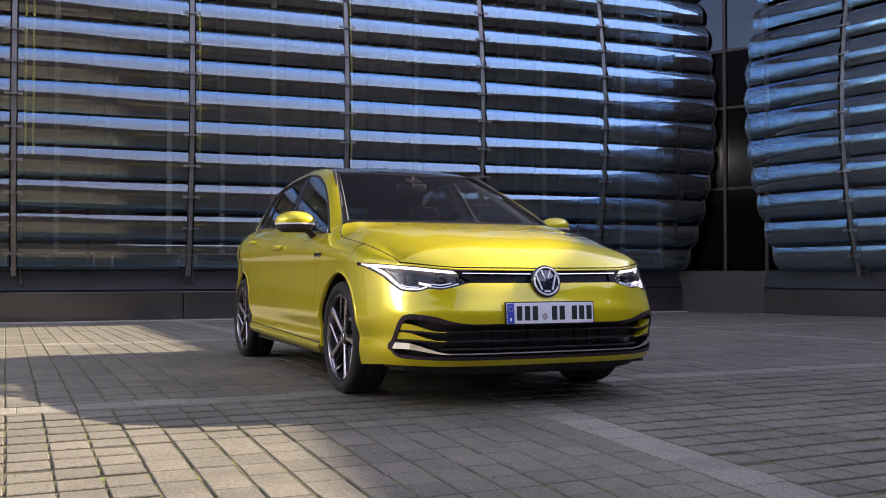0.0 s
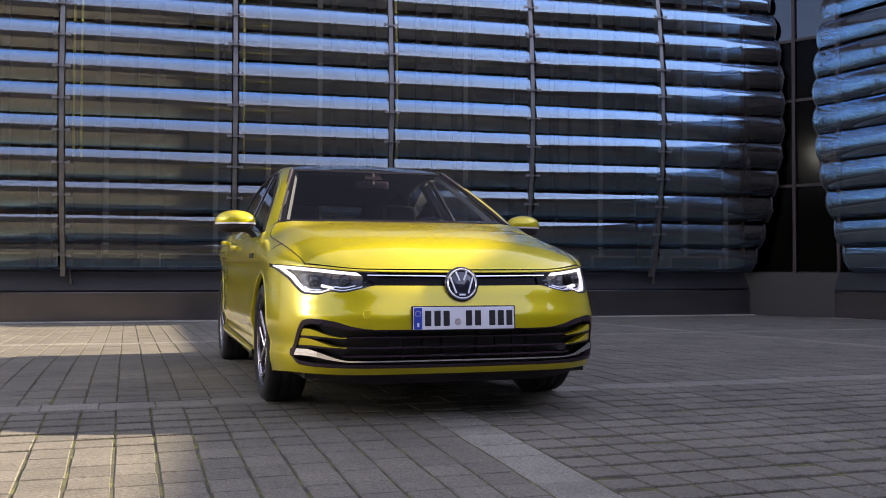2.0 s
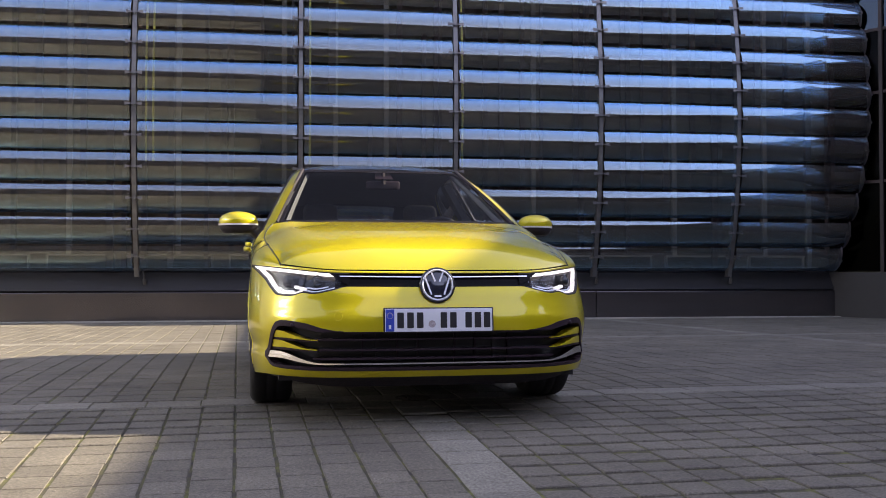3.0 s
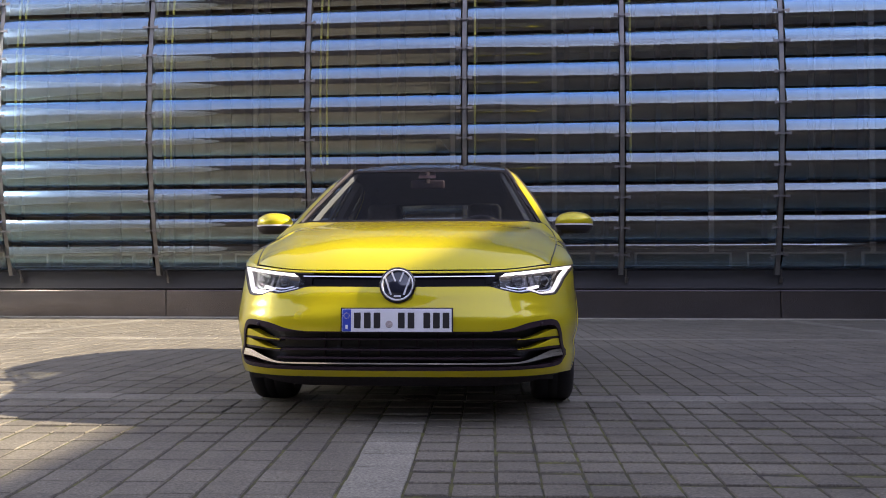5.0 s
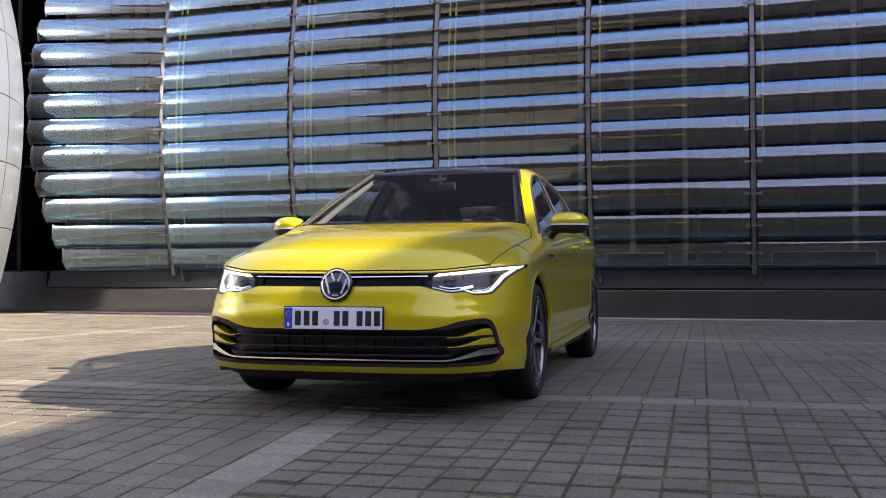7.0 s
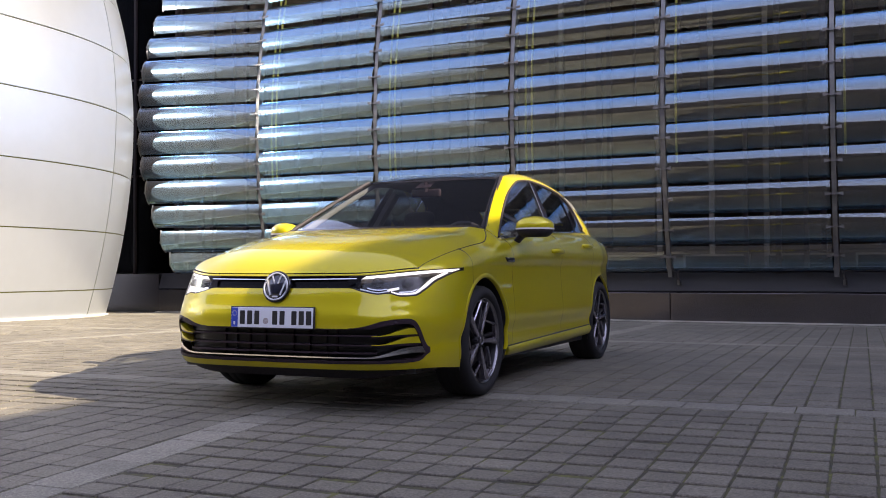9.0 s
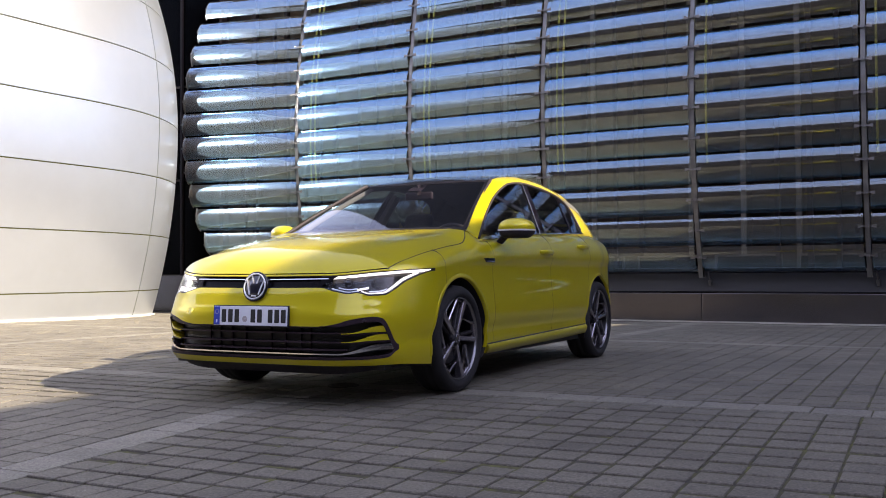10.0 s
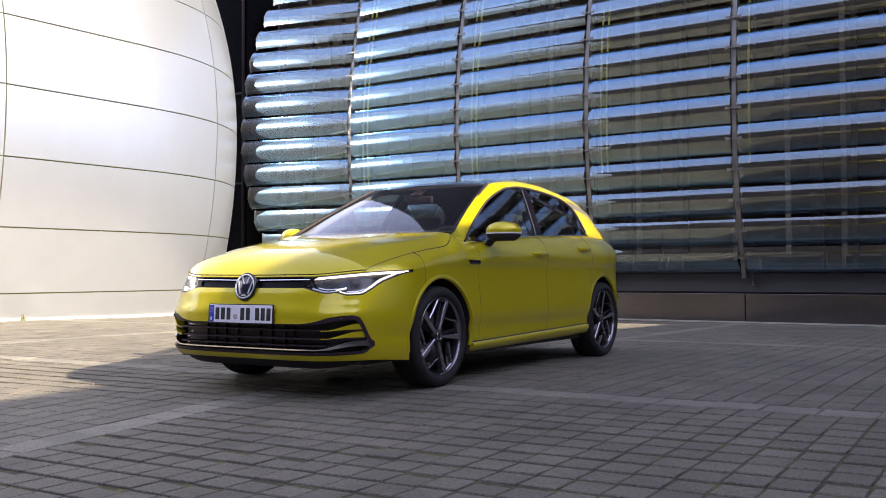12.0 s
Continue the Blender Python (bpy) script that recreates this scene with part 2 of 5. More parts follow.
def clamp_mesh():
    """A cast bracket with two flared arms that hold the tube ends."""
    bm = bmesh.new()
    box(bm, -0.075, 0.075, -0.155, -0.13, -0.010, 0.010)
    box(bm, -0.014, 0.014, -0.15, 0.02, -0.02, 0.02)
    for s in (-1, 1):
        rows = []
        for k in range(3):
            x = s * (0.055 + 0.036 * k)
            w = 0.012 + 0.009 * k
            rows.append([(x, -0.158 + 0.002 * k, -w), (x, -0.158 + 0.002 * k, w), (x, -0.146, w * 0.8), (x, -0.146, -w * 0.8)])
        vs = grid(bm, rows, close_v=True)
        bm.faces.new(vs[0])
        bm.faces.new(vs[-1])
    bmesh.ops.recalc_face_normals(bm, faces=bm.faces[:])
    return link("clamp", bm, M_CLAMP)


def post_mesh(top):
    bm = bmesh.new()
    rows = []
    for k in range(41):
        z = 0.72 + (top - 0.72) * k / 40
        y = facade_bulge(z)
        rows.append([(-0.034, y - 0.10, z), (0.034, y - 0.10, z), (0.034, y + 0.03, z), (-0.034, y + 0.03, z)])
    vs = grid(bm, rows, close_v=True)
    bm.faces.new(vs[0])
    bm.faces.new(vs[-1])
    bmesh.ops.recalc_face_normals(bm, faces=bm.faces[:])
    return link("post", bm, M_STEEL)


CLAMP = clamp_mesh()


def end_cap_mesh(tilt):
    """A cast plate that closes the end of a tube, with a short pin on its outer face."""
    bm = bmesh.new()
    prof = [(-0.344 * (math.cos(a) - 0.731) - 0.055, 0.344 * math.sin(a)) for a in [radians(-46 + 92 * j / 10) for j in range(11)]]
    rings = [[bm.verts.new((x, y, z)) for y, z in prof] for x in (-0.012, 0.012)]
    for k in range(11):
        bm.faces.new((rings[0][k], rings[0][(k + 1) % 11], rings[1][(k + 1) % 11], rings[1][k]))
    bm.faces.new(rings[0][::-1])
    bm.faces.new(rings[1])
    box(bm, -0.05, 0.05, -0.12, -0.09, -0.018, 0.018)
    bmesh.ops.rotate(bm, verts=bm.verts[:], cent=(0, 0, 0), matrix=Matrix.Rotation(tilt, 3, "X"))
    bmesh.ops.recalc_face_normals(bm, faces=bm.faces[:])
    return link("end_cap", bm, M_CLAMP)


def tube_facade(name, origin, angle, columns, ends, label, rows_n, bow, swing=0.0, streaked=False):
    """Rows of glass tubes between posts. Local x runs along the wall, -y points out to the plaza."""
    root = new(name)
    root.matrix_world = pose(*origin, 0, 0, angle)
    tagged(root, label, "facade", kind="structure")
    stops = [ends[0], *columns, ends[1]]
    lean = [float(np.interp(ROW_Z0 + ROW_DZ * k, (1.0, 2.4, 3.6, 5.4), (1.95, 1.75, 1.4, 1.9))) for k in range(rows_n)]
    tilts = [lean[k] * math.atan((facade_bulge(ROW_Z0 + ROW_DZ * k + 0.1) - facade_bulge(ROW_Z0 + ROW_DZ * k - 0.1)) / 0.2) for k in range(rows_n)]
    for a, b in zip(stops[:-1], stops[1:]):
        gap_a, gap_b = (0.0 if a == ends[0] else 0.055), (0.0 if b == ends[1] else 0.055)
        for k in range(rows_n):
            z = row_z(k)
            a1 = a + gap_a + (bow[0] * (z - 4.0) ** 2 if a == ends[0] else 0)
            b1 = b - gap_b - (bow[1] * (z - 4.0) ** 2 if b == ends[1] else 0)
            if a == ends[0] and swing:
                # the outermost bay swings forward
                ln = b1 - a1 - 0.25
                part("glass_tube", tube_mesh(ln, -tilts[k], M_TUBE), None, root, m=pose(b1, facade_bulge(z), z, 0, 0, swing) @ Matrix.Translation((-ln, 0, 0)))
                part("end_cap", end_cap_mesh(-tilts[k]), None, root, m=pose(b1, facade_bulge(z), z, 0, 0, swing) @ Matrix.Translation((-ln, 0, 0)))
            else:
                part("glass_tube", tube_mesh(b1 - a1, -tilts[k], M_TUBE_STREAKED if streaked or b == ends[1] else M_TUBE), None, root, m=pose(a1, facade_bulge(z), z))
                for e in [a1] * (a == ends[0]) + [b1] * (b == ends[1]):
                    part("end_cap", end_cap_mesh(-tilts[k]), None, root, m=pose(e, facade_bulge(z), z))
    for c in columns:
        part("post", post_mesh(ROW_Z0 + ROW_DZ * rows_n - 0.2), None, root, m=pose(c, 0, 0))
        for k in range(rows_n):
            z = row_z(k)
            part("clamp", CLAMP, None, root, m=pose(c, facade_bulge(z), z))
        # yellow rods added behind the upper rows beside the white building imitate sunlit streaks
        for dx in () if streaked or c > 6.0 else (0.15,) if c > 1.0 else (0.15, 0.26):
            bm = bmesh.new()
            sweep(bm, [(c + dx, facade_bulge(z) + 0.16, z) for z in [2.55 + 0.4 * k for k in range(int((ROW_Z0 + ROW_DZ * rows_n - 2.9) / 0.4) + 1)]], 0.019, 5)
            part("sun_streak_rod", bm, M_ROD, root)
        bm = bmesh.new()
        sweep(bm, [(c + 0.08, 0.42, 0.86), (c + 0.10, 0.5, 0.66)], 0.014)
        sweep(bm, [(c + 0.10, 0.49, 0.68), (c + 0.10, 0.52, 0.60)], 0.03)
        part("stay_rod", bm, M_CLAMP, root)
    return root


def plinth(root, x0, x1, y, joints):
    """Lower panels with open joints, and the sloped band above them."""
    edges = [x0, *joints, x1]
    for a, b in zip(edges[:-1], edges[1:]):
        bm = bevelled_box(a + 0.006, b - 0.006, y, y + 0.3, -0.1, 0.47, 0.008)
        part("plinth_panel", bm, M_PLINTH, root)
    bm = bmesh.new()
    prof = [(y + 0.03, 0.482), (y + 0.012, 0.50), (y + 0.10, 0.79), (y + 0.13, 0.81), (y + 0.5, 0.82), (y + 0.5, 0.482)]
    vs = grid(bm, [[(x, p[0], p[1]) for p in prof] for x in (x0, x1)], close_v=True)
    bm.faces.new(vs[0])
    bm.faces.new(vs[1])
    bmesh.ops.recalc_face_normals(bm, faces=bm.faces[:])
    part("sloped_band", bm, M_BAND, root)
    bm = bmesh.new()
    box(bm, x0, x1, y - 0.09, y - 0.004, -0.1, 0.018)
    part("edging", bm, M_KERB, root)


COLS = [-5.56, -2.93, -0.26, 2.30, 4.80, 7.25, 9.69]
north = tube_facade("wall_north", (0, 15.72, 0), 0, COLS, (-8.38, 12.1), "facade of curved glass tubes on steel posts above a dark plinth", ROWS_N, (0.055, 0.045), 13.0)
plinth(north, -8.6, 12.1, 0.53, [-2.88, 2.25, 7.35])
wing = tube_facade("wall_east", (12.02, 14.55, 0), -78.0, [2.0, 4.6, 7.2, 9.8, 12.4, 15.0], (0.05, 17.6), "side wing of curved glass tubes above a dark plinth", 11, (0.04, 0.0), streaked=True)
plinth(wing, -0.05, 17.7, 0.45, [5.2, 10.4])

# rooms behind the tubes, shallow beside the white building, made deep towards the wing to darken its bays
ROOM_X, ROOM_Y = 1.6, 23.0
bm = bmesh.new()
box(bm, -12.5, ROOM_X, 17.9, 18.1, -0.1, 7.6)
box(bm, ROOM_X - 0.2, ROOM_X, 18.1, ROOM_Y, -0.1, 7.6)
box(bm, ROOM_X - 0.2, 17.0, ROOM_Y, ROOM_Y + 0.2, -0.1, 7.6)
tagged(part("wall_back", bm, M_INNER), "dark wall of the rooms behind the facade", "wall", kind="structure")
bm = bmesh.new()
for z in (0.75, 3.3, 5.9):
    box(bm, -12.3, ROOM_X, 16.55, 17.9, z, z + 0.3)
    box(bm, ROOM_X, 13.5, 16.55, ROOM_Y, z, z + 0.3)
tagged(part("floor_slab", bm, M_SLAB), "dim concrete floor edges behind the glass", "slab", kind="structure")
# pale sheets added below the slabs so that the upper tubes look lighter
bm = bmesh.new()
for z in (3.3, 5.9, 7.6):
    box(bm, -8.0, ROOM_X, 16.62, 17.88, z - 0.03, z - 0.004)
    box(bm, ROOM_X + 0.02, 13.4, 16.62, ROOM_Y - 0.02, z - 0.03, z - 0.004)
tagged(part("ceiling", bm, M_SOFFIT), "pale sheets added under the slabs to lighten the upper rows", "ceiling", kind="structure")
random.seed(5)
frame_root = tagged(new("window_1"), "dark inner glazing with upright mullions behind the tubes", "window", kind="structure")
x = -8.2
while x < 12.0:
    bm = bmesh.new()
    box(bm, x - 0.04, x + 0.04, 16.45, 16.55, 0.82, 7.5)
    part("mullion", bm, random.choice([M_SLAB, M_FRAME, M_FRAME]), frame_root)
    x += 0.853
for z in (1.13, 2.2, 4.6, 7.1):
    bm = bmesh.new()
    box(bm, -8.2, 12.0, 16.47, 16.53, z - 0.03, z + 0.03)
    part("transom", bm, M_FRAME, frame_root)
x = -7.9
while x < 11.0:
    wide = random.choice([1.05, 1.3, 1.55])
    low = new("low_window")
    low.parent = frame_root
    for x0, x1, z0, z1 in ((x, x + wide, 0.83, 0.86), (x, x + wide, 1.06, 1.09), (x, x + 0.03, 0.86, 1.06), (x + wide - 0.03, x + wide, 0.86, 1.06)):
        bm = bmesh.new()
        box(bm, x0, x1, 16.34, 16.42, z0, z1)
        part("window_frame", bm, M_SLAB, low)
    bm = bmesh.new()
    box(bm, x + 0.03, x + wide - 0.03, 16.38, 16.39, 0.86, 1.06)
    part("pane", bm, M_DARKGLASS, low)
    x += wide + 0.25
for k in range(46):
    x, w = -8.0 + 0.437 * k + random.uniform(-0.15, 0.15), random.uniform(0.02, 0.06)
    z = random.choice([0.82, 2.2, 3.6])
    bm = bmesh.new()
    box(bm, x - w, x + w, 16.25, 16.33, z, min(7.5, z + random.choice([2.5, 4.0, 6.0])))
    part("inner_bar", bm, M_FRAME, frame_root)
bm = bmesh.new()
box(bm, -8.2, 12.0, 16.495, 16.505, 0.82, 7.5)
part("pane", bm, M_INNERGLASS, frame_root)

# unseen block added above the facade; its left end bounds the windscreen's reflected sky
bm = bmesh.new()
box(bm, -8.0, 21.9, 15.9, 16.4, 7.55, 21.0)
tagged(part("wall_upper", bm, M_BAND), "unseen dark wall above the facade that shapes the windscreen reflection", "wall", kind="structure")

# roof of the main building and the wing with its straight parapet
bm = bmesh.new()
box(bm, -12.5, 22, 16.3, ROOM_Y + 0.3, 7.6, 7.9)
tagged(part("roof", bm, M_BAND), "flat dark roof of the main building", "roof", kind="structure")
bm = bmesh.new()
box(bm, 13.35, 22, -16, 18.0, 6.2, 6.62)
tagged(part("roof_wing", bm, M_BAND), "flat roof with a straight parapet over the side wing", "roof", kind="structure")
bm = bmesh.new()
box(bm, 16.6, 17.0, -16, 15.0, -0.3, 6.2)
box(bm, 16.6, 17.0, 15.0, ROOM_Y, -0.3, 7.6)
box(bm, 13.4, 13.6, 15.2, 17.9, 6.62, 7.6)
tagged(part("wall_wing_back", bm, M_FARWALL), "dark inner wall of the side wing", "wall", kind="structure")

# glazed corner between the facades
corner = tagged(new("window_2"), "tall dark glazed corner with a steel mullion", "window", kind="structure")
c_m = pose(11.75, 16.35, 0, 0, 0, -58)
for a, b in ((0.0, 0.95), (1.0, 1.75)):
    for z0, z1 in ((0.82, 2.35), (2.4, 3.9), (3.95, 5.0), (5.05, 7.5)):
        bm = bmesh.new()
        box(bm, a, b, 0.0, 0.02, z0, z1, c_m)
        part("pane", bm, M_SKYGLASS if z0 > 5 else M_DARKGLASS, corner)
for a in (-0.03, 0.975, 1.77):
    bm = bmesh.new()
    box(bm, a - 0.03, a + 0.03, -0.05, 0.06, 0.8, 7.5, c_m)
    part("mullion", bm, M_FRAME, corner)
for z in (2.375, 3.925, 5.025):
    bm = bmesh.new()
    box(bm, 0.0, 1.75, -0.03, 0.05, z - 0.025, z + 0.025, c_m)
    part("transom", bm, M_FRAME, corner)
bm = bmesh.new()
box(bm, -0.1, 1.9, -0.02, 0.3, -0.1, 0.8, c_m)
part("plinth_panel", bm, M_BAND, corner)

# glazed end beside the white building
endw = tagged(new("window_3"), "dark glazing beside the white building", "window", kind="structure")
for a, b in ((-12.4, -10.7), (-10.65, -9.4), (-9.35, -8.25)):
    for z0, z1 in ((0.82, 2.9), (2.95, 5.0), (5.05, 7.5)):
        bm = bmesh.new()
        box(bm, a, b, 16.4, 16.42, z0, z1)
        part("pane", bm, M_DARKGLASS, endw)
for a in (-10.68, -9.38, -8.22):
    bm = bmesh.new()
    box(bm, a - 0.03, a + 0.03, 16.35, 16.46, 0.8, 7.5)
    part("mullion", bm, M_FRAME, endw)
bm = bmesh.new()
box(bm, -12.4, -8.62, 16.28, 16.6, -0.1, 0.8)
part("plinth_panel", bm, M_PLINTH, endw)

# ---- white building with bowed metal cladding ----
def white_x(z):
    """The bowed section of its flank."""
    return -6.58 - (0.052 * (z - 3.7) ** 2 if z < 3.7 else 0.075 * (z - 3.7) ** 2 if z < 7 else 0.817 + 0.40 * (z - 7))


def white_shift(y):
    """How far the flank swings back towards its far end."""
    return -1.25 * max(0.0, (y - 11.0) / 3.7) ** 2.6


white = tagged(new("white_building"), "white building with a bowed skin of large metal panels", "building", kind="structure")
SEAM_Z = [-0.06, 0.52, 1.55, 2.62, 3.71, 4.80, 5.88, 6.95, 8.0]
SEAM_Y = [1.2, 5.0, 8.8, 13.38, 14.7]


def white_pt(y, z, back=0.0):
    return (white_x(z) + white_shift(y) - back, y, z)


for y0, y1 in zip(SEAM_Y[:-1], SEAM_Y[1:]):
    for z0, z1 in zip(SEAM_Z[:-1], SEAM_Z[1:]):
        bm = bmesh.new()
        g = 0.011
        yy = [y0 + g + (y1 - y0 - 2 * g) * i / 14 for i in range(15)]
        zz = [z0 + g + (z1 - z0 - 2 * g) * j / 6 for j in range(7)]
        grid(bm, [[white_pt(y, z) for z in zz] for y in yy])
        for y in (yy[0], yy[-1]):
            grid(bm, [[white_pt(y, z, b) for z in zz] for b in (0, 0.04)])
        for z in (zz[0], zz[-1]):
            grid(bm, [[white_pt(y, z, b) for y in yy] for b in (0, 0.04)])
        part("metal_panel", bm, M_WHITE, white, smooth=True)
bm = bmesh.new()
rows = [[white_pt(y, z, 0.03) for z in SEAM_Z] for y in [1.25 + 0.192 * i for i in range(71)]]
grid(bm, rows)
part("backing", bm, M_SEAM, white)
bm = bmesh.new()
zz = [-0.1 + 0.45 * k for k in range(19)]
grid(bm, [[(white_x(z) + white_shift(14.7) - 0.02 - a, 14.69, z) for z in zz] for a in (0.0, 3.0, 9.0)])
grid(bm, [[(white_x(z) + white_shift(14.7) - 0.02 - a, 14.55, z) for z in zz] for a in (0.0, 3.0, 9.0)])
part("end_wall", bm, M_WHITE, white)
bm = bmesh.new()
grid(bm, [[(white_x(z) - 0.02 - a, 1.21, z) for z in zz] for a in (0.0, 3.0, 9.0)])
part("end_wall", bm, M_WHITE, white)
bm = bmesh.new()
grid(bm, [[(white_x(0) + white_shift(y) + a, y, ground_z(y) + z) for a, z in ((-0.05, 0.03), (0.02, 0.03), (0.075, 0.028), (0.08, 0.02), (0.08, -0.05))] for y in [1.2 + 0.15 * i for i in range(91)]])
part("edging", bm, M_KERB, white)

bm = bmesh.new()
grid(bm, [[(white_x(8.0) + white_shift(y) - 0.01 - a, y, 7.99) for a in (0.0, 3.0, 9.0)] for y in SEAM_Y])
part("roof", bm, M_WHITE, white)

# plain unseen walls added behind the camera to shape the sky the glass reflects
bm = bmesh.new()
rows = []
for k in range(43):
    x = -60 + 2.5 * k
    h = float(np.interp(x, (-60, -26, -20, -16, 0, 4, 24, 36), (26, 22, 22, 25, 24, 15.5, 15.5, 30)))
    rows.append([(x, -30, -0.4), (x, -30, h), (x, -31, h), (x, -31, -0.4)])
grid(bm, rows, close_v=True)
tagged(part("wall_south", bm, M_FARWALL), "unseen plain grey brown wall whose skyline shapes the facade's reflections", "wall", kind="structure")

# added out of view to keep the western horizon out of reflections
bm = bmesh.new()
box(bm, -46, -45, -31, 40, -0.4, 9.0)
tagged(part("wall_west", bm, M_FARWALL), "unseen plain grey brown wall that closes off the low western sky", "wall", kind="structure")

# ---- the car ----
M_PAINT, _nt, _b = mat("lime_yellow_car_paint")
_n = noise_tex(_nt, 900.0, 2, 0.5)
_r = ramp(_nt, _n.outputs[0], [(0.3, (0.545, 0.445, 0.006)), (0.7, (0.635, 0.520, 0.009))])
_nt.links.new(_r.outputs[0], _b.inputs["Base Color"])
_b.inputs["Roughness"].default_value = 0.32
_b.inputs["Metallic"].default_value = 0.35
_b.inputs["Specular IOR Level"].default_value = 0.2
_b.inputs["Coat Weight"].default_value = 1.0
_b.inputs["Coat Roughness"].default_value = 0.015
_n2 = noise_tex(_nt, 2.2, 2, 0.5)
_bp = node(_nt, "ShaderNodeBump", Strength=0.02, Distance=0.01)
_nt.links.new(_n2.outputs[0], _bp.inputs["Height"])
_nt.links.new(_bp.outputs[0], _b.inputs["Coat Normal"])
M_BLACKGLOSS = plain("gloss_black_trim", (0.012, 0.011, 0.013), 0.12, vary=0.1, coat=0.6)
M_BLACK = plain("matt_black_plastic", (0.026, 0.021, 0.024), 0.6, vary=0.25, scale=40, bump=0.15, spec=0.25)
M_GRILLE = plain("black_grille_plastic", (0.034, 0.022, 0.028), 0.38, vary=0.2, scale=40, spec=0.12)
M_BARBLACK = plain("gloss_black_bar", (0.003, 0.002, 0.003), 0.25, vary=0.2, scale=40, spec=0.08)
M_ROOF = plain("gloss_black_roof", (0.012, 0.012, 0.015), 0.08, vary=0.1, coat=1.0)
M_RUBBER = plain("tyre_rubber", (0.009, 0.008, 0.009), 0.8, vary=0.25, scale=25, bump=0.3)
M_CHROME = plain("polished_chrome", (0.78, 0.77, 0.78), 0.12, metal=1.0, vary=0.03)
M_DARKCHROME = plain("dark_chrome", (0.22, 0.21, 0.22), 0.25, metal=0.9, vary=0.05)
M_ALLOY = plain("machined_alloy", (0.40, 0.37, 0.40), 0.24, metal=0.9, vary=0.08, scale=20)
M_ALLOYDARK = plain("dark_painted_alloy", (0.012, 0.011, 0.013), 0.4, vary=0.15, spec=0.3)
M_DISC = plain("brake_disc_steel", (0.30, 0.29, 0.29), 0.35, metal=0.9, vary=0.15)
M_CARGLASS = glossy_glass("car_window_glass", (0.80, 0.82, 0.81), 0.09, 0.005, ior=1.5)
M_TINTGLASS = glossy_glass("tinted_side_glass", (0.22, 0.24, 0.25), 0.12, 0.005)
M_FRONTGLASS = glossy_glass("front_side_glass", (0.74, 0.77, 0.77), 0.09, 0.005)
M_LENS = glossy_glass("clear_lamp_cover", (0.94, 0.96, 0.97), 0.0, 0.01, ior=1.3)
M_LAMPIN = plain("silver_lamp_reflector", (0.045, 0.045, 0.05), 0.22, metal=0.8, vary=0.15, scale=30)
M_LAMPBLACK = plain("lamp_housing_black", (0.004, 0.004, 0.005), 0.25, vary=0.2)
M_PLATE = plain("white_reflective_plate", (0.74, 0.75, 0.78), 0.45, vary=0.03)
M_BLUE = plain("blue_plate_band", (0.02, 0.06, 0.42), 0.45, vary=0.05)
M_INK = plain("black_paint", (0.015, 0.014, 0.015), 0.5)
M_SEAL = plain("pale_grey_seal", (0.42, 0.36, 0.36), 0.5, vary=0.4, scale=120)
M_BADGE = plain("dark_blue_badge", (0.012, 0.015, 0.03), 0.15, coat=0.8)
M_SILVER = plain("satin_silver", (0.72, 0.72, 0.75), 0.32, metal=0.35, vary=0.04)
M_CABIN = plain("dark_cabin_plastic", (0.030, 0.028, 0.030), 0.7, vary=0.2, scale=20)
M_SEATS = plain("charcoal_seat_cloth", (0.035, 0.033, 0.036), 0.9, vary=0.25, scale=60, bump=0.3)
M_LINER = plain("grey_headlining", (0.07, 0.068, 0.066), 0.9, vary=0.1)
M_TRIM = plain("pale_pillar_lining", (0.15, 0.15, 0.152), 0.85, vary=0.05)
M_AMBER = plain("indicator_lens", (0.75, 0.70, 0.62), 0.2, vary=0.1)
M_LED, _nt, _b = mat("white_running_light")
_b.inputs["Base Color"].default_value = (0.9, 0.92, 0.9, 1)
_b.inputs["Emission Color"].default_value = (1.0, 1.0, 0.93, 1)
_b.inputs["Emission Strength"].default_value = 0.30

M_LED_DIM, _nt, _b = mat("white_light_guide")
_b.inputs["Base Color"].default_value = (0.8, 0.82, 0.82, 1)
_b.inputs["Emission Color"].default_value = (1.0, 1.0, 0.95, 1)
_b.inputs["Emission Strength"].default_value = 0.15

AXLE_F, AXLE_R, WHEEL_Z, ARCH_R = 0.905, 3.54, 0.325, 0.372
car = new("car")
car.matrix_world = pose(2.842, 4.588, 0.088, 0, 0, 2.4)
tagged(car, "lime yellow compact hatchback with black roof parked on the plaza", "car")

# the widest outline seen from above, from the nose's middle round to the tail's middle
def half_width(y):
    return spline(y, [(0.8, 0.893), (1.3, 0.886), (2.2, 0.884), (3.0, 0.888), (3.50, 0.888), (3.70, 0.866)])


OUT = []
for i in range(121):
    a = 0.5 * math.pi * (i / 120) ** 0.9
    OUT.append((0.893 * math.sin(a) ** (2 / 4.0), 0.80 - 0.80 * math.cos(a) ** (2 / 3.0)))
y = 0.822
while y < 3.69:
    OUT.append((half_width(y), y))
    y += 0.022
for i in range(1, 21):
    a = 0.5 * math.pi * i / 20
    OUT.append((0.866 * math.cos(a) ** 0.62, 3.70 + 0.575 * math.sin(a) ** 0.85))
ARC = [0.0]
for (x0, y0), (x1, y1) in zip(OUT[:-1], OUT[1:]):
    ARC.append(ARC[-1] + math.hypot(x1 - x0, y1 - y0))
OUT_N = []
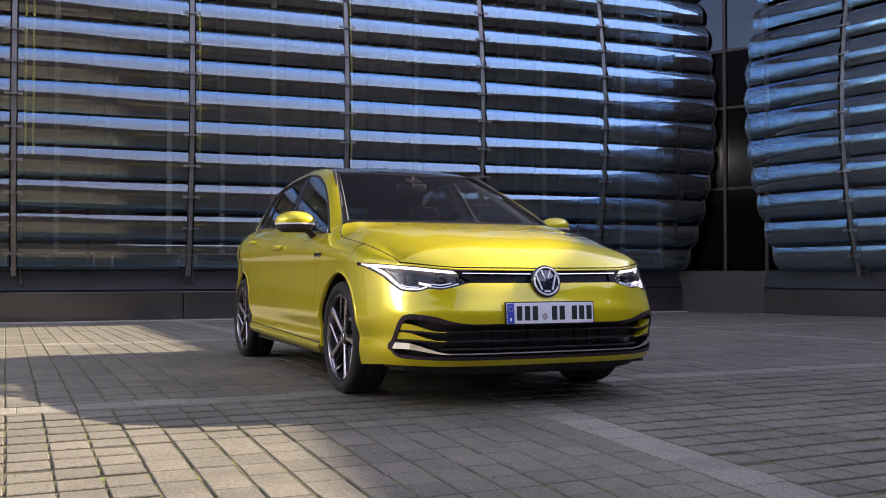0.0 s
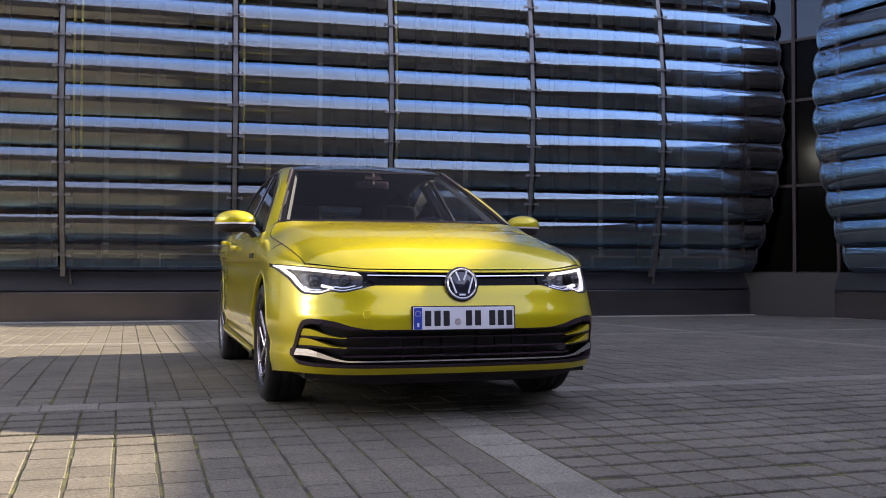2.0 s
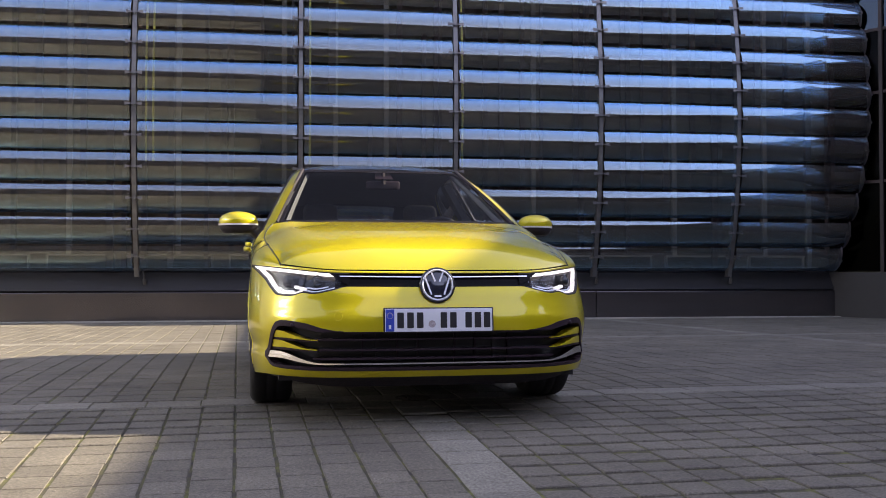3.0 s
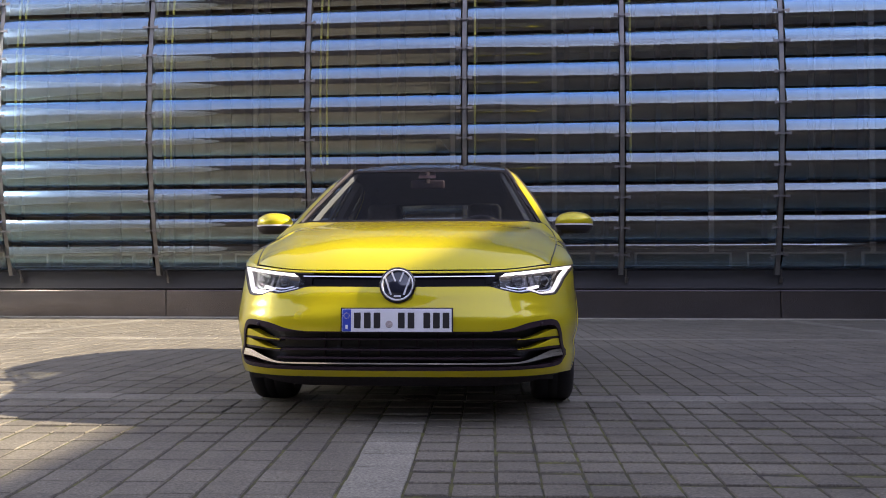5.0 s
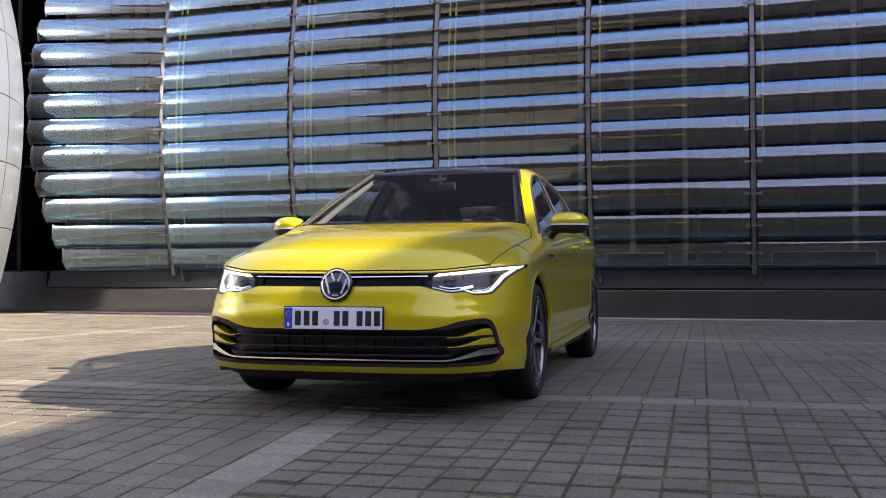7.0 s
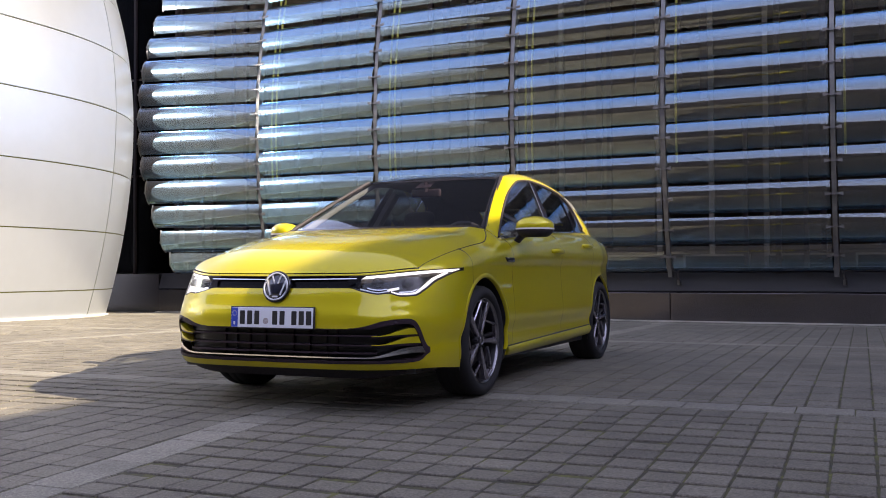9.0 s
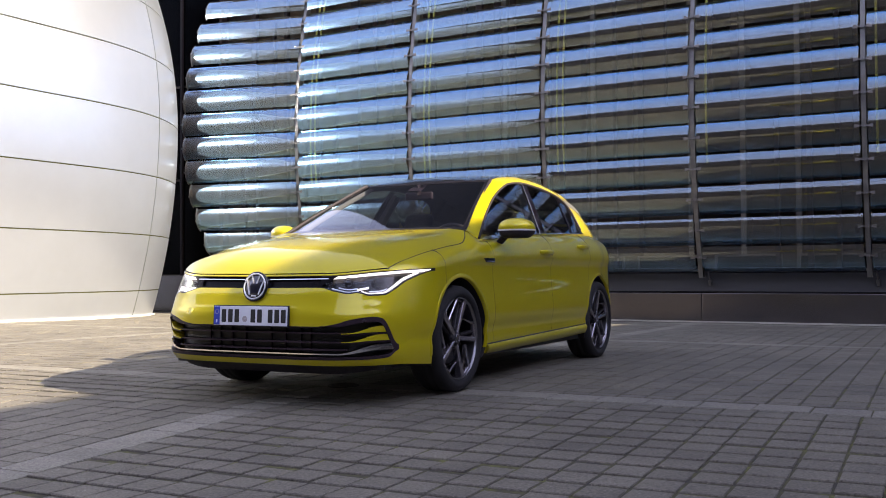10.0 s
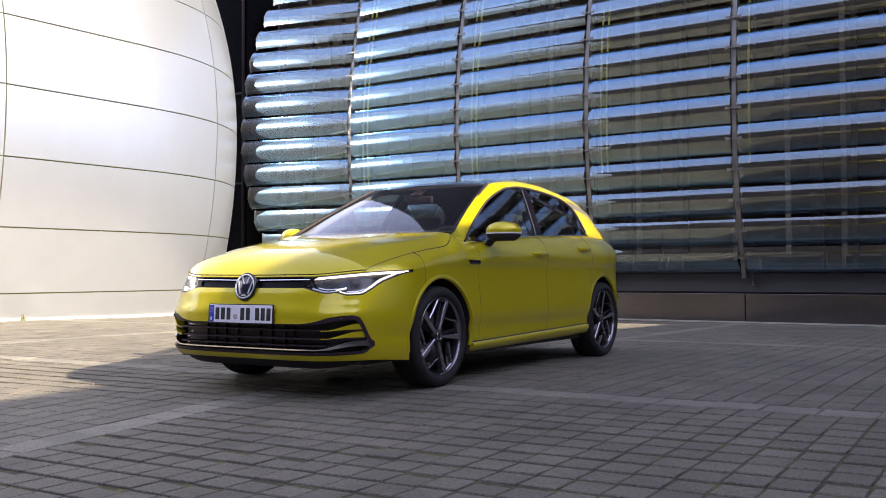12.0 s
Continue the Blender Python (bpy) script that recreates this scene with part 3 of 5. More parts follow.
for i in range(len(OUT)):
    a, b = OUT[max(i - 1, 0)], OUT[min(i + 1, len(OUT) - 1)]
    dx, dy = b[0] - a[0], b[1] - a[1]
    if i == 0 or i == len(OUT) - 1:
        dy = 0.0
    d = math.hypot(dx, dy)
    OUT_N.append((dy / d, -dx / d))


def outline(s):
    return (float(np.interp(s, ARC, [p[0] for p in OUT])), float(np.interp(s, ARC, [p[1] for p in OUT])),
            float(np.interp(s, ARC, [n[0] for n in OUT_N])), float(np.interp(s, ARC, [n[1] for n in OUT_N])))


def step(v, a, b):
    v = min(1.0, max(0.0, (v - a) / (b - a)))
    return v * v * (3 - 2 * v)


def inset(s, z):
    """How far the skin lies inside the outline at a height."""
    front = 1 - step(s, 0.55, 1.15)
    rear = step(s, ARC[-1] - 1.2, ARC[-1] - 0.6)
    side = 0.03 * max(0.0, (0.42 - z) / 0.2) ** 1.6 + 0.019 * step(z, 0.45, 0.74) * (1 - step(z, 0.765, 0.825)) + 0.016 * math.exp(-((z - 0.36) / 0.05) ** 2)
    nose = 0.040 * max(0.0, (0.265 - z) / 0.06) ** 1.5 + 0.008 * step(z, 0.50, 0.53) * (1 - step(z, 0.55, 0.62)) - 0.004 * math.exp(-((z - 0.545) / 0.02) ** 2)
    tail = 0.05 * max(0.0, (z - 0.7) / 0.25) ** 1.5 + 0.05 * max(0.0, (0.4 - z) / 0.2)
    f, r = front * (1 - rear), rear
    lean_back = 0.085 * max(0.0, (z - 0.47) / 0.25) ** 1.5 * (1 - step(s, 0.62, 1.28))
    return nose * f + lean_back + tail * r + side * (1 - f - r)


def skin(s, z, off=0.0, sign=1):
    x, y, nx, ny = outline(s)
    d = inset(s, z) - off
    return Vector((sign * max(0.0, x - nx * d), y - ny * d, z))


S_GRILLE, S_LAMP, S_HOOD, S_BAR = 0.905, 1.235, 0.87, 0.455


def z_bottom(s):
    return spline(s, [(0, 0.216), (0.5, 0.216), (0.9, 0.220), (1.3, 0.20), (2.0, 0.212), (3.6, 0.235), (4.4, 0.26)])


def z_grille_low(s):
    return spline(s, [(0, 0.250), (0.5, 0.252), (0.75, 0.258), (0.84, 0.266), (0.905, 0.306), (1.2, 0.31), (4, 0.31)])


def z_grille_high(s):
    return spline(s, [(0, 0.432), (0.46, 0.432), (0.54, 0.443), (0.64, 0.470), (0.76, 0.482), (0.80, 0.474), (0.905, 0.330), (1.05, 0.38), (1.3, 0.46), (4, 0.48)])


def z_lamp_low(s):
    return spline(s, [(0, 0.640), (0.43, 0.642), (0.52, 0.622), (0.61, 0.608), (0.66, 0.613), (0.74, 0.597), (0.82, 0.600), (0.90, 0.632), (1.0, 0.680), (1.235, 0.733), (1.6, 0.70), (4, 0.74)])


def z_lamp_high(s):
    return spline(s, [(0, 0.705), (0.45, 0.708), (0.80, 0.730), (1.0, 0.742), (1.235, 0.752), (1.6, 0.785), (3.2, 0.84), (4.4, 0.86)])


def belt_z(y):
    return interp(y, [(0.9, 0.90), (1.25, 0.918), (1.55, 0.938), (2.42, 0.999), (3.15, 1.024), (3.43, 1.032), (3.95, 1.032), (4.3, 1.00)])


def upper_x(y, z):
    """The side of the greenhouse leans in towards the roof."""
    narrow = 0.09 * max(0.0, (y - 3.3) / 0.65) ** 2
    return 0.806 - 0.50 * (z - 0.95) - 0.10 * (z - 0.95) * (1.45 - z) * -1.0 - narrow


# the bonnet's height and edges
def hood_front_y(x):
    """The bonnet's leading edge, which lies on the nose's upper rim."""
    return float(np.interp(x, [p.x for p in RIM], [p.y for p in RIM]))


def hood_raw(x, y):
    """The rise behind the leading edge, before the section falls to the shut lines."""
    yf = hood_front_y(x)
    ye = max(0.0, y - yf) * 1.22 / (1.26 - yf)
    centre = spline(ye, [(0, 0.0), (0.03, 0.046), (0.08, 0.092), (0.18, 0.144), (0.42, 0.205), (0.68, 0.243), (0.98, 0.278), (1.25, 0.303)])
    flank = spline(ye, [(0, 0.0), (0.03, 0.026), (0.08, 0.060), (0.18, 0.112), (0.42, 0.192), (0.68, 0.243), (0.98, 0.278), (1.25, 0.303)])
    centre += (flank - centre) * step(x, 0.25, 0.68)
    return float(np.interp(x, [p.x for p in RIM], [p.z for p in RIM])) + centre


def hinge(u, u0, soft=0.0009):
    """A soft crease at u0 that reaches one at u = 1."""
    f = lambda v: 0.5 * (v - u0 + math.sqrt((v - u0) ** 2 + soft))
    return (f(u) - f(0)) / (f(1) - f(0))


def hood_z(x, y):
    """The bonnet's section, led at its sides to the height of the shut line."""
    x, xe = abs(x), hood_edge_x(y)
    want = spline(y, [(_e0.y, _e0.z), (0.35, 0.776), (0.45, 0.803), (0.56, 0.829), (0.65, 0.847), (0.85, 0.879), (1.06, 0.908), (1.13, 0.945), (1.20, 0.990)])
    back = min(1.0, max(0.0, (y - 0.2) / 0.95))
    u = min(1.05, x / xe)
    fall = 0.30 * u * u + 0.38 * hinge(u, 0.72 + 0.15 * back, 0.0006) + 0.32 * hinge(u, 0.49 + 0.11 * back, 0.00025)
    return hood_raw(x, y) - (hood_raw(xe, y) - want) * fall


RIM = [skin(S_HOOD * k / 60, z_lamp_high(S_HOOD * k / 60) + 0.010) for k in range(61)]
_e0 = RIM[-1]
Y_HOOD = outline(S_HOOD)[1]


def hood_edge_x(y):
    return spline(y, [(_e0.y, _e0.x), (0.55, max(_e0.x, 0.766) + 0.004), (0.80, 0.792), (1.06, 0.799), (1.13, 0.786), (1.20, 0.748)])


def skirt_top(s):
    """The upper rim of the body side: bonnet edge, shut line, then the window line."""
    x, y, nx, ny = outline(s)
    if s < S_HOOD:
        return skin(s, z_lamp_high(s) + 0.010)
    if s < ARC[-1] - 0.7:
        b = Vector((upper_x(y, belt_z(y)), y, belt_z(y)))
        if y < 1.31:
            yh = y + (_e0.y - Y_HOOD) * (1 - step(y, Y_HOOD, 0.65))
            xe = hood_edge_x(yh)
            p = Vector((xe, yh, hood_z(xe, min(max(yh, _e0.y), 1.20))))
            return p.lerp(b, step(y, 1.198, 1.31))
        return b
    z = belt_z(y)
    return skin(s, z)


ROW_SPLIT = (3, 10, 8, 6, 6)


def skirt_column(s, sign):
    br = [z_bottom(s), z_grille_low(s), z_grille_high(s), z_lamp_low(s), z_lamp_high(s)]
    pts, bands = [], []
    for k in range(4):
        n = ROW_SPLIT[k]
        for j in range(n):
            pts.append(skin(s, br[k] + (br[k + 1] - br[k]) * j / n))
            bands.append(k)
    a, t = skin(s, br[4]), skirt_top(s)
    c = a + Vector((0, 0, (t.z - a.z) * 0.62)) + (t - a) * 0.12 * (0 if s < S_HOOD else 1)
    for j in range(ROW_SPLIT[4] + 1):
        u = j / ROW_SPLIT[4]
        pts.append(a * (1 - u) ** 2 + c * 2 * u * (1 - u) + t * u * u)
        bands.append(4)
    return [Vector((sign * p.x, p.y, p.z)) for p in pts], bands


def near_arch(p, grow=0.0):
    for ya in (AXLE_F, AXLE_R):
        d = math.hypot(p.y - ya, p.z - WHEEL_Z)
        if d < ARCH_R + grow and p.z < 0.9:
            return ya, d
    return None


S_OF_Y = lambda y: float(np.interp(y, [p[1] for p in OUT[60:-12]], ARC[60:-12]))
CUTS = [0.0, S_OF_Y(0.70), S_OF_Y(1.375), S_OF_Y(2.413), S_OF_Y(3.25), ARC[-1]]
NAMES = ["front_bumper", "front_wing", "front_door", "rear_door", "rear_quarter"]


def side_panel(name, s0, s1, sign):
    cols = sorted({s0, s1, *[s for s in ARC if s0 < s < s1], *[v for v in (S_GRILLE, S_LAMP, S_BAR) if s0 < v < s1]})
    bm = bmesh.new()
    data = [skirt_column(s, sign) for s in cols]
    vs = [[bm.verts.new(p) for p in d[0]] for d in data]
    bands = data[0][1]
    cut = set()
    for i in range(len(cols) - 1):
        sm = 0.5 * (cols[i] + cols[i + 1])
        for j in range(len(bands) - 1):
            if bands[j] == 1 and sm < S_GRILLE:
                continue
            if bands[j] == 3 and sm < S_LAMP:
                continue
            q = [vs[i][j], vs[i + 1][j], vs[i + 1][j + 1], vs[i][j + 1]]
            mid = sum((v.co for v in q), Vector()) / 4
            if near_arch(mid):
                cut.update(q)
                continue
            bm.faces.new(q if sign > 0 else q[::-1])
    for v in cut:
        if not v.link_faces:
            continue
        hit = near_arch(v.co, 0.02)
        if hit:
            ya, d = hit
            k = ARCH_R / max(d, 1e-6)
            v.co.y, v.co.z = ya + (v.co.y - ya) * k, WHEEL_Z + (v.co.z - WHEEL_Z) * k
    for r in vs:
        for v in r:
            if v.is_valid and not v.link_faces:
                bm.verts.remove(v)
    return bm


for sign in (1, -1):
    for nm, a, b in zip(NAMES, CUTS[:-1], CUTS[1:]):
        g = 0.0016
        bm = side_panel(nm, a + (g if a > 0 else 0), b - (g if b < ARC[-1] else 0), sign)
        part(nm, bm, M_PAINT, car, smooth=True)
    # dark backing that shows in the panel gaps
    for s in CUTS[1:-1]:
        col, _ = skirt_column(s, sign)
        bm = bmesh.new()
        sweep(bm, [p - Vector((sign * 0.006, 0, 0)) for p in col if not near_arch(p, 0.0) and p.z > 0.28], 0.006, 4)
        part("panel_gap", bm, M_INK, car)

# bonnet
bm = bmesh.new()
rows = []
for i in range(41):
    v = (i / 40) ** 1.3
    r = []
    ye = _e0.y + (1.200 - _e0.y) * v
    for j in range(145):
        u = -1 + 2 * j / 144
        x = u * (hood_edge_x(ye) - 0.003)
        yf = hood_front_y(abs(u) * _e0.x) + 0.004
        yr = 1.190 + 0.010 * u * u
        y = yf + (yr - yf) * v
        r.append((x, y, hood_z(x, y)))
    rows.append(r)
grid(bm, rows)
for f in bm.faces:
    if f.normal.z < 0:
        f.normal_flip()
bmesh.ops.recalc_face_normals(bm, faces=bm.faces[:])
part("bonnet", bm, M_PAINT, car, "sculpted yellow bonnet with two creases", smooth=True)
for sg in (1, -1):
    bm = bmesh.new()
    sweep(bm, [(sg * hood_edge_x(y), y, hood_z(hood_edge_x(y), y) - 0.003) for y in [_e0.y + (1.198 - _e0.y) * i / 40 for i in range(41)]], 0.0045, 5)
    part("bonnet_gap", bm, M_INK, car)


# greenhouse: pillars, windows, roof
def dlo_low(y):
    return belt_z(y) + 0.016


def dlo_high(y):
    return max(dlo_low(y), spline(y, [(1.28, 0.938), (1.417, 1.025), (1.605, 1.133), (1.866, 1.258), (2.096, 1.338), (2.277, 1.384), (2.561, 1.409), (2.845, 1.398), (3.168, 1.360), (3.331, 1.305), (3.405, 1.22), (3.43, 1.12), (3.436, 1.05)]))


def rail_z(y):
    return spline(y, [(1.198, 0.990), (1.285, 1.010), (1.405, 1.077), (1.656, 1.210), (1.90, 1.324), (2.09, 1.400), (2.25, 1.430), (2.42, 1.450), (2.69, 1.467), (2.99, 1.458), (3.27, 1.424), (3.50, 1.388), (3.72, 1.348), (3.90, 1.310), (3.94, 1.288), (4.05, 1.215), (4.20, 1.095)])


def upper(y, z, sign, off=0.0):
    return Vector((sign * (upper_x(y, z) + off), y, z))


UY = [1.198 + (4.20 - 1.198) * i / 150 for i in range(151)]
for sign in (1, -1):
    bm = bmesh.new()
    rows_v = []
    for y in UY:
        lo, hi, top = dlo_low(y), dlo_high(y), rail_z(y)
        hi = min(hi, top - 0.004)
        lo = min(lo, top - 0.006)
        hi = max(lo, hi)
        zz = [min(belt_z(y), top - 0.008), lo, hi] + [hi + (top - hi) * k / 4 for k in range(1, 5)]
        pts = []
        for k, z in enumerate(zz):
            p = upper(y, z, sign)
            if k > 2:
                e = (k - 2) / 4
                p.x -= sign * 0.050 * e * e
                p.z += 0.006 * e * (1 - e)
            pts.append(p)
        if y < 1.33:
            low = skirt_top(S_OF_Y(y))
            top_p = Vector((upper_x(y, top) - 0.050, y, top))
            first = skirt_top(S_OF_Y(1.198))
            top_p = Vector((first.x, y, first.z + 0.001)).lerp(top_p, step(y, 1.195, 1.29))
            w = step(y, 1.27, 1.33)
            flat = [low.lerp(top_p, t) + Vector((0.012 * t * (1 - t) * 4, 0, 0)) for t in (0, 0.06, 0.12, 0.34, 0.56, 0.78, 1.0)]
            pts = [Vector((sign * q.x, q.y, q.z)).lerp(p, w) for q, p in zip(flat, pts)]
        rows_v.append([bm.verts.new(p) for p in pts])
    for i in range(len(UY) - 1):
        for j in range(6):
            q = [rows_v[i][j], rows_v[i + 1][j], rows_v[i + 1][j + 1], rows_v[i][j + 1]]
            if j == 1 and (q[3].co.z - q[0].co.z > 0.003 or q[2].co.z - q[1].co.z > 0.003):
                continue
            bm.faces.new(q if sign > 0 else q[::-1])
    bmesh.ops.remove_doubles(bm, verts=bm.verts[:], dist=0.0005)
    inner = bm.copy()
    for v in inner.verts:
        v.co.x -= sign * 0.010
        v.co.z -= 0.006
    bmesh.ops.reverse_faces(inner, faces=inner.faces[:])
    part("pillar_lining", inner, M_CABIN, car, "dark lining behind the roof pillars", smooth=True)
    part("roof_pillar", bm, M_PAINT, car, "yellow pillar and roof rail round the side windows", smooth=True)
    bm = bmesh.new()
    lining = [[upper(y, dlo_high(y) - 0.01, sign, -0.015), upper(y, 0.5 * (dlo_high(y) + rail_z(y)), sign, -0.030), upper(y, rail_z(y) - 0.015, sign, -0.075)] for y in UY if 1.5 < y < 3.45]
    grid(bm, lining)
    grid(bm, [[upper(y, z, sign, -0.022) for z in (belt_z(y) - 0.1, belt_z(y) + 0.1, rail_z(y) - 0.05)] + [upper(y, rail_z(y) - 0.03, sign, -0.09)] for y in UY if 3.42 < y < 4.16])
    part("pillar_lining", bm, M_LINER, car, "grey lining of the roof rail", smooth=True)

    def pane(name, y0, y1, lean0, lean1, material, off=-0.004):
        """A side window between two leaning edges."""
        bm = bmesh.new()
        rows = []
        for i in range(25):
            r = []
            for j in range(11):
                v = j / 10
                # edges lean with height
                ya = y0 + lean0 * v
                yb = y1 + lean1 * v
                y = ya + (yb - ya) * i / 24
                lo, hi = dlo_low(y), min(dlo_high(y), rail_z(y) - 0.004)
                z = lo + (max(hi, lo) - lo) * v
                r.append(upper(y, z, sign, off))
            rows.append(r)
        grid(bm, rows)
        return part(name, bm, material, car, smooth=True)

    pane("side_window", 1.30, 2.416, 0.0, 0.128, M_FRONTGLASS)
    pane("side_window", 2.53, 3.135, 0.105, 0.05, M_TINTGLASS)
    pane("quarter_window", 3.165, 3.432, 0.045, -0.01, M_TINTGLASS)
    pane("pillar_cover", 2.416, 2.53, 0.128, 0.105, M_BARBLACK, 0.002)
    pane("window_divider", 3.135, 3.165, 0.05, 0.045, M_BARBLACK, 0.002)
    bm = bmesh.new()
    ys = [1.29 + (3.434 - 1.29) * i / 90 for i in range(91)]
    sweep(bm, [upper(y, min(dlo_high(y), rail_z(y) - 0.004), sign, 0.001) for y in ys], 0.008, 6)
    part("window_seal", bm, M_BLACK, car)
    bm = bmesh.new()
    sweep(bm, [upper(y, dlo_low(y) - 0.003, sign, 0.003) for y in ys], 0.0065, 6)
    part("chrome_strip", bm, M_CHROME, car, "thin chrome strip under the side windows")
    bm = bmesh.new()
    sweep(bm, [upper(2.416 + 0.128 * k / 8, dlo_low(2.43) + (dlo_high(2.53) - dlo_low(2.43)) * k / 8, sign, 0.004) for k in range(9)], 0.0025, 5)
    part("window_divider", bm, M_DARKCHROME, car)

bm = bmesh.new()
rows = []
for i in range(31):
    v = i / 30
    r = []
    for j in range(25):
        u = -1 + 2 * j / 24
        y0 = 1.998 + 0.087 * u * u
        y = y0 + (3.93 - y0) * v
        xr = upper_x(y, rail_z(y)) - 0.050
        r.append((xr * u, y, rail_z(y) + 0.026 * (1 - abs(u) ** 2.4) - 0.004 * abs(u) ** 8))
    rows.append(r)
grid(bm, rows)
bmesh.ops.recalc_face_normals(bm, faces=bm.faces[:])
part("roof", bm, M_ROOF, car, "gloss black roof panel", smooth=True)
bm = bmesh.new()
grid(bm, [[(p[0] * 0.97, p[1] + 0.02, p[2] - 0.03) for p in r] for r in rows[1:]])
part("headlining", bm, M_LINER, car, smooth=True)


def screen_pt(u, v, off=0.0):
    """Windscreen: u across, v from the cowl to the roof."""
    lo = Vector((0.712 * u, 1.205 + 0.095 * u * u + 0.010 * u ** 8, 1.004 + 0.004 * (1 - u * u)))
    yt = 1.995 + 0.090 * u * u
    hi = Vector(((upper_x(yt, rail_z(yt)) - 0.062) * u, yt, rail_z(yt) + 0.025 * (1 - abs(u) ** 2.4)))
    p = lo.lerp(hi, v)
    n = Vector((0, -0.5, 0.86))
    return p + n * (0.05 * v * (1 - v) * (1 - 0.3 * u * u) + off)


bm = bmesh.new()
grid(bm, [[screen_pt(-1 + 2 * j / 72, i / 20) for j in range(73)] for i in range(21)])
part("windscreen", bm, M_CARGLASS, car, "clear raked windscreen", smooth=True)
bm = bmesh.new()
for a, b in ((0.0, 0.035), (0.955, 1.0)):
    grid(bm, [[screen_pt(-1 + 2 * j / 30, a + (b - a) * i / 2, 0.0015) for j in range(31)] for i in range(3)])
for a, b in ((-1.02, -0.962), (0.962, 1.02)):
    grid(bm, [[screen_pt(a + (b - a) * j / 2, i / 16, 0.0015) for j in range(3)] for i in range(17)])
part("screen_border", bm, M_BLACKGLOSS, car, "black border of the windscreen", smooth=True)
for sg in (1, -1):
    bm = bmesh.new()
    sweep(bm, [screen_pt(sg * 1.018, i / 16, 0.004) for i in range(17)], 0.012, 6)
    part("screen_seal", bm, M_BLACK, car)
bm = bmesh.new()
grid(bm, [[(0.705 * u, 1.188 + 0.02 * u * u + 0.07 * v, 0.983 + 0.01 * v) for u in [-1 + 0.1 * k for k in range(21)]] for v in (0, 1)])
part("cowl", bm, M_BLACK, car)

# tailgate with its window
bm = bmesh.new()
tail_rows = []
for i in range(13):
    v = i / 12
    r = []
    for j in range(17):
        u = -1 + 2 * j / 16
        y = 3.93 + 0.27 * v
        xr = (upper_x(y, rail_z(y)) - 0.050) * u
        r.append((xr, y + 0.02 * (1 - u * u), rail_z(y) + 0.026 * (1 - abs(u) ** 2.4)))
    tail_rows.append(r)
vs = [[bm.verts.new(p) for p in r] for r in tail_rows]
for i in range(12):
    for j in range(16):
        if 1 <= i < 9 and 2 <= j < 14:
            continue
        bm.faces.new((vs[i][j], vs[i][j + 1], vs[i + 1][j + 1], vs[i + 1][j]))
part("tailgate", bm, M_PAINT, car, smooth=True)
bm = bmesh.new()
grid(bm, [[tail_rows[i][j] for j in range(2, 15)] for i in range(1, 10)])
part("rear_window", bm, M_CARGLASS, car, smooth=True)
bm = bmesh.new()
vs = [[bm.verts.new((p[0] * 0.97, p[1] - 0.03, p[2] - 0.02)) for p in r] for r in tail_rows]
for i in range(12):
    for j in range(16):
        if not (1 <= i < 9 and 2 <= j < 14):
            bm.faces.new((vs[i][j], vs[i][j + 1], vs[i + 1][j + 1], vs[i + 1][j]))
part("tailgate_lining", bm, M_CABIN, car, smooth=True)

# ---- nose ----
def strip(name, s0, s1, low, high, off, material, label="", sign=None, depth=0.0, n=40, m=4, parent=None):
    """A patch on the nose between two height curves; with depth it gets side walls."""
    bm = bmesh.new()
    for sg in ((1, -1) if sign is None else (sign,)):
        rows = []
        for i in range(n + 1):
            s = s0 + (s1 - s0) * i / n
            zs = [low(s) + (high(s) - low(s)) * k / m for k in range(m + 1)]
            r = [skin(s, z, off, sg) for z in zs]
            if depth:
                r = [skin(s, zs[0], off - depth, sg)] + r + [skin(s, zs[-1], off - depth, sg)]
            rows.append(r)
        vs = grid(bm, rows)
        if depth:
            for k in ((0, -1) if s0 > 0 else (-1,)):
                bm.faces.new(vs[k])
    bmesh.ops.recalc_face_normals(bm, faces=bm.faces[:])
    return part(name, bm, material, parent or car, label, smooth=not depth)


# slim upper grille bar with its chrome line
strip("upper_grille", 0.0, 0.50, lambda s: z_lamp_low(s) - 0.004, lambda s: z_lamp_high(s) + 0.006, -0.014, M_BARBLACK, "gloss black grille bar between the headlights")
strip("chrome_line", 0.0, 0.475, lambda s: 0.685 + 0.01 * s, lambda s: 0.690 + 0.01 * s, 0.001, M_CHROME, "bright line across the grille bar", depth=0.010, m=1)
strip("grille_lip", 0.0, 0.47, lambda s: 0.640, lambda s: 0.648, -0.001, M_BARBLACK, depth=0.02, m=1)

for sg in (1, -1):
    strip("lamp_wedge", 0.425, 0.53, lambda s: z_lamp_low(s) + (z_lamp_high(s) - z_lamp_low(s)) * step(s, 0.405, 0.56) ** 0.8, lambda s: z_lamp_high(s) + 0.004, -0.002, M_BARBLACK, sign=sg)

# lower grille: frame, slats, backing, chrome and yellow blades
lo_g, hi_g = z_grille_low, z_grille_high
for sg in (1, -1):
    strip("grille_frame", 0.45, S_GRILLE + 0.002, lambda s: max(lo_g(s) - 0.002, hi_g(s) - 0.024 * step(s, 0.45, 0.62) - 0.022 * step(s, 0.78, 0.84)), lambda s: hi_g(s) + 0.003, 0.003, M_GRILLE, "black upper frame of the lower grille", depth=0.05, m=2, sign=sg)
strip("grille_frame", 0.0, S_GRILLE - 0.002, lambda s: lo_g(s) - 0.003, lambda s: min(lo_g(s) + 0.014, hi_g(s)), 0.002, M_GRILLE, "black frame of the lower grille", depth=0.05, m=2)
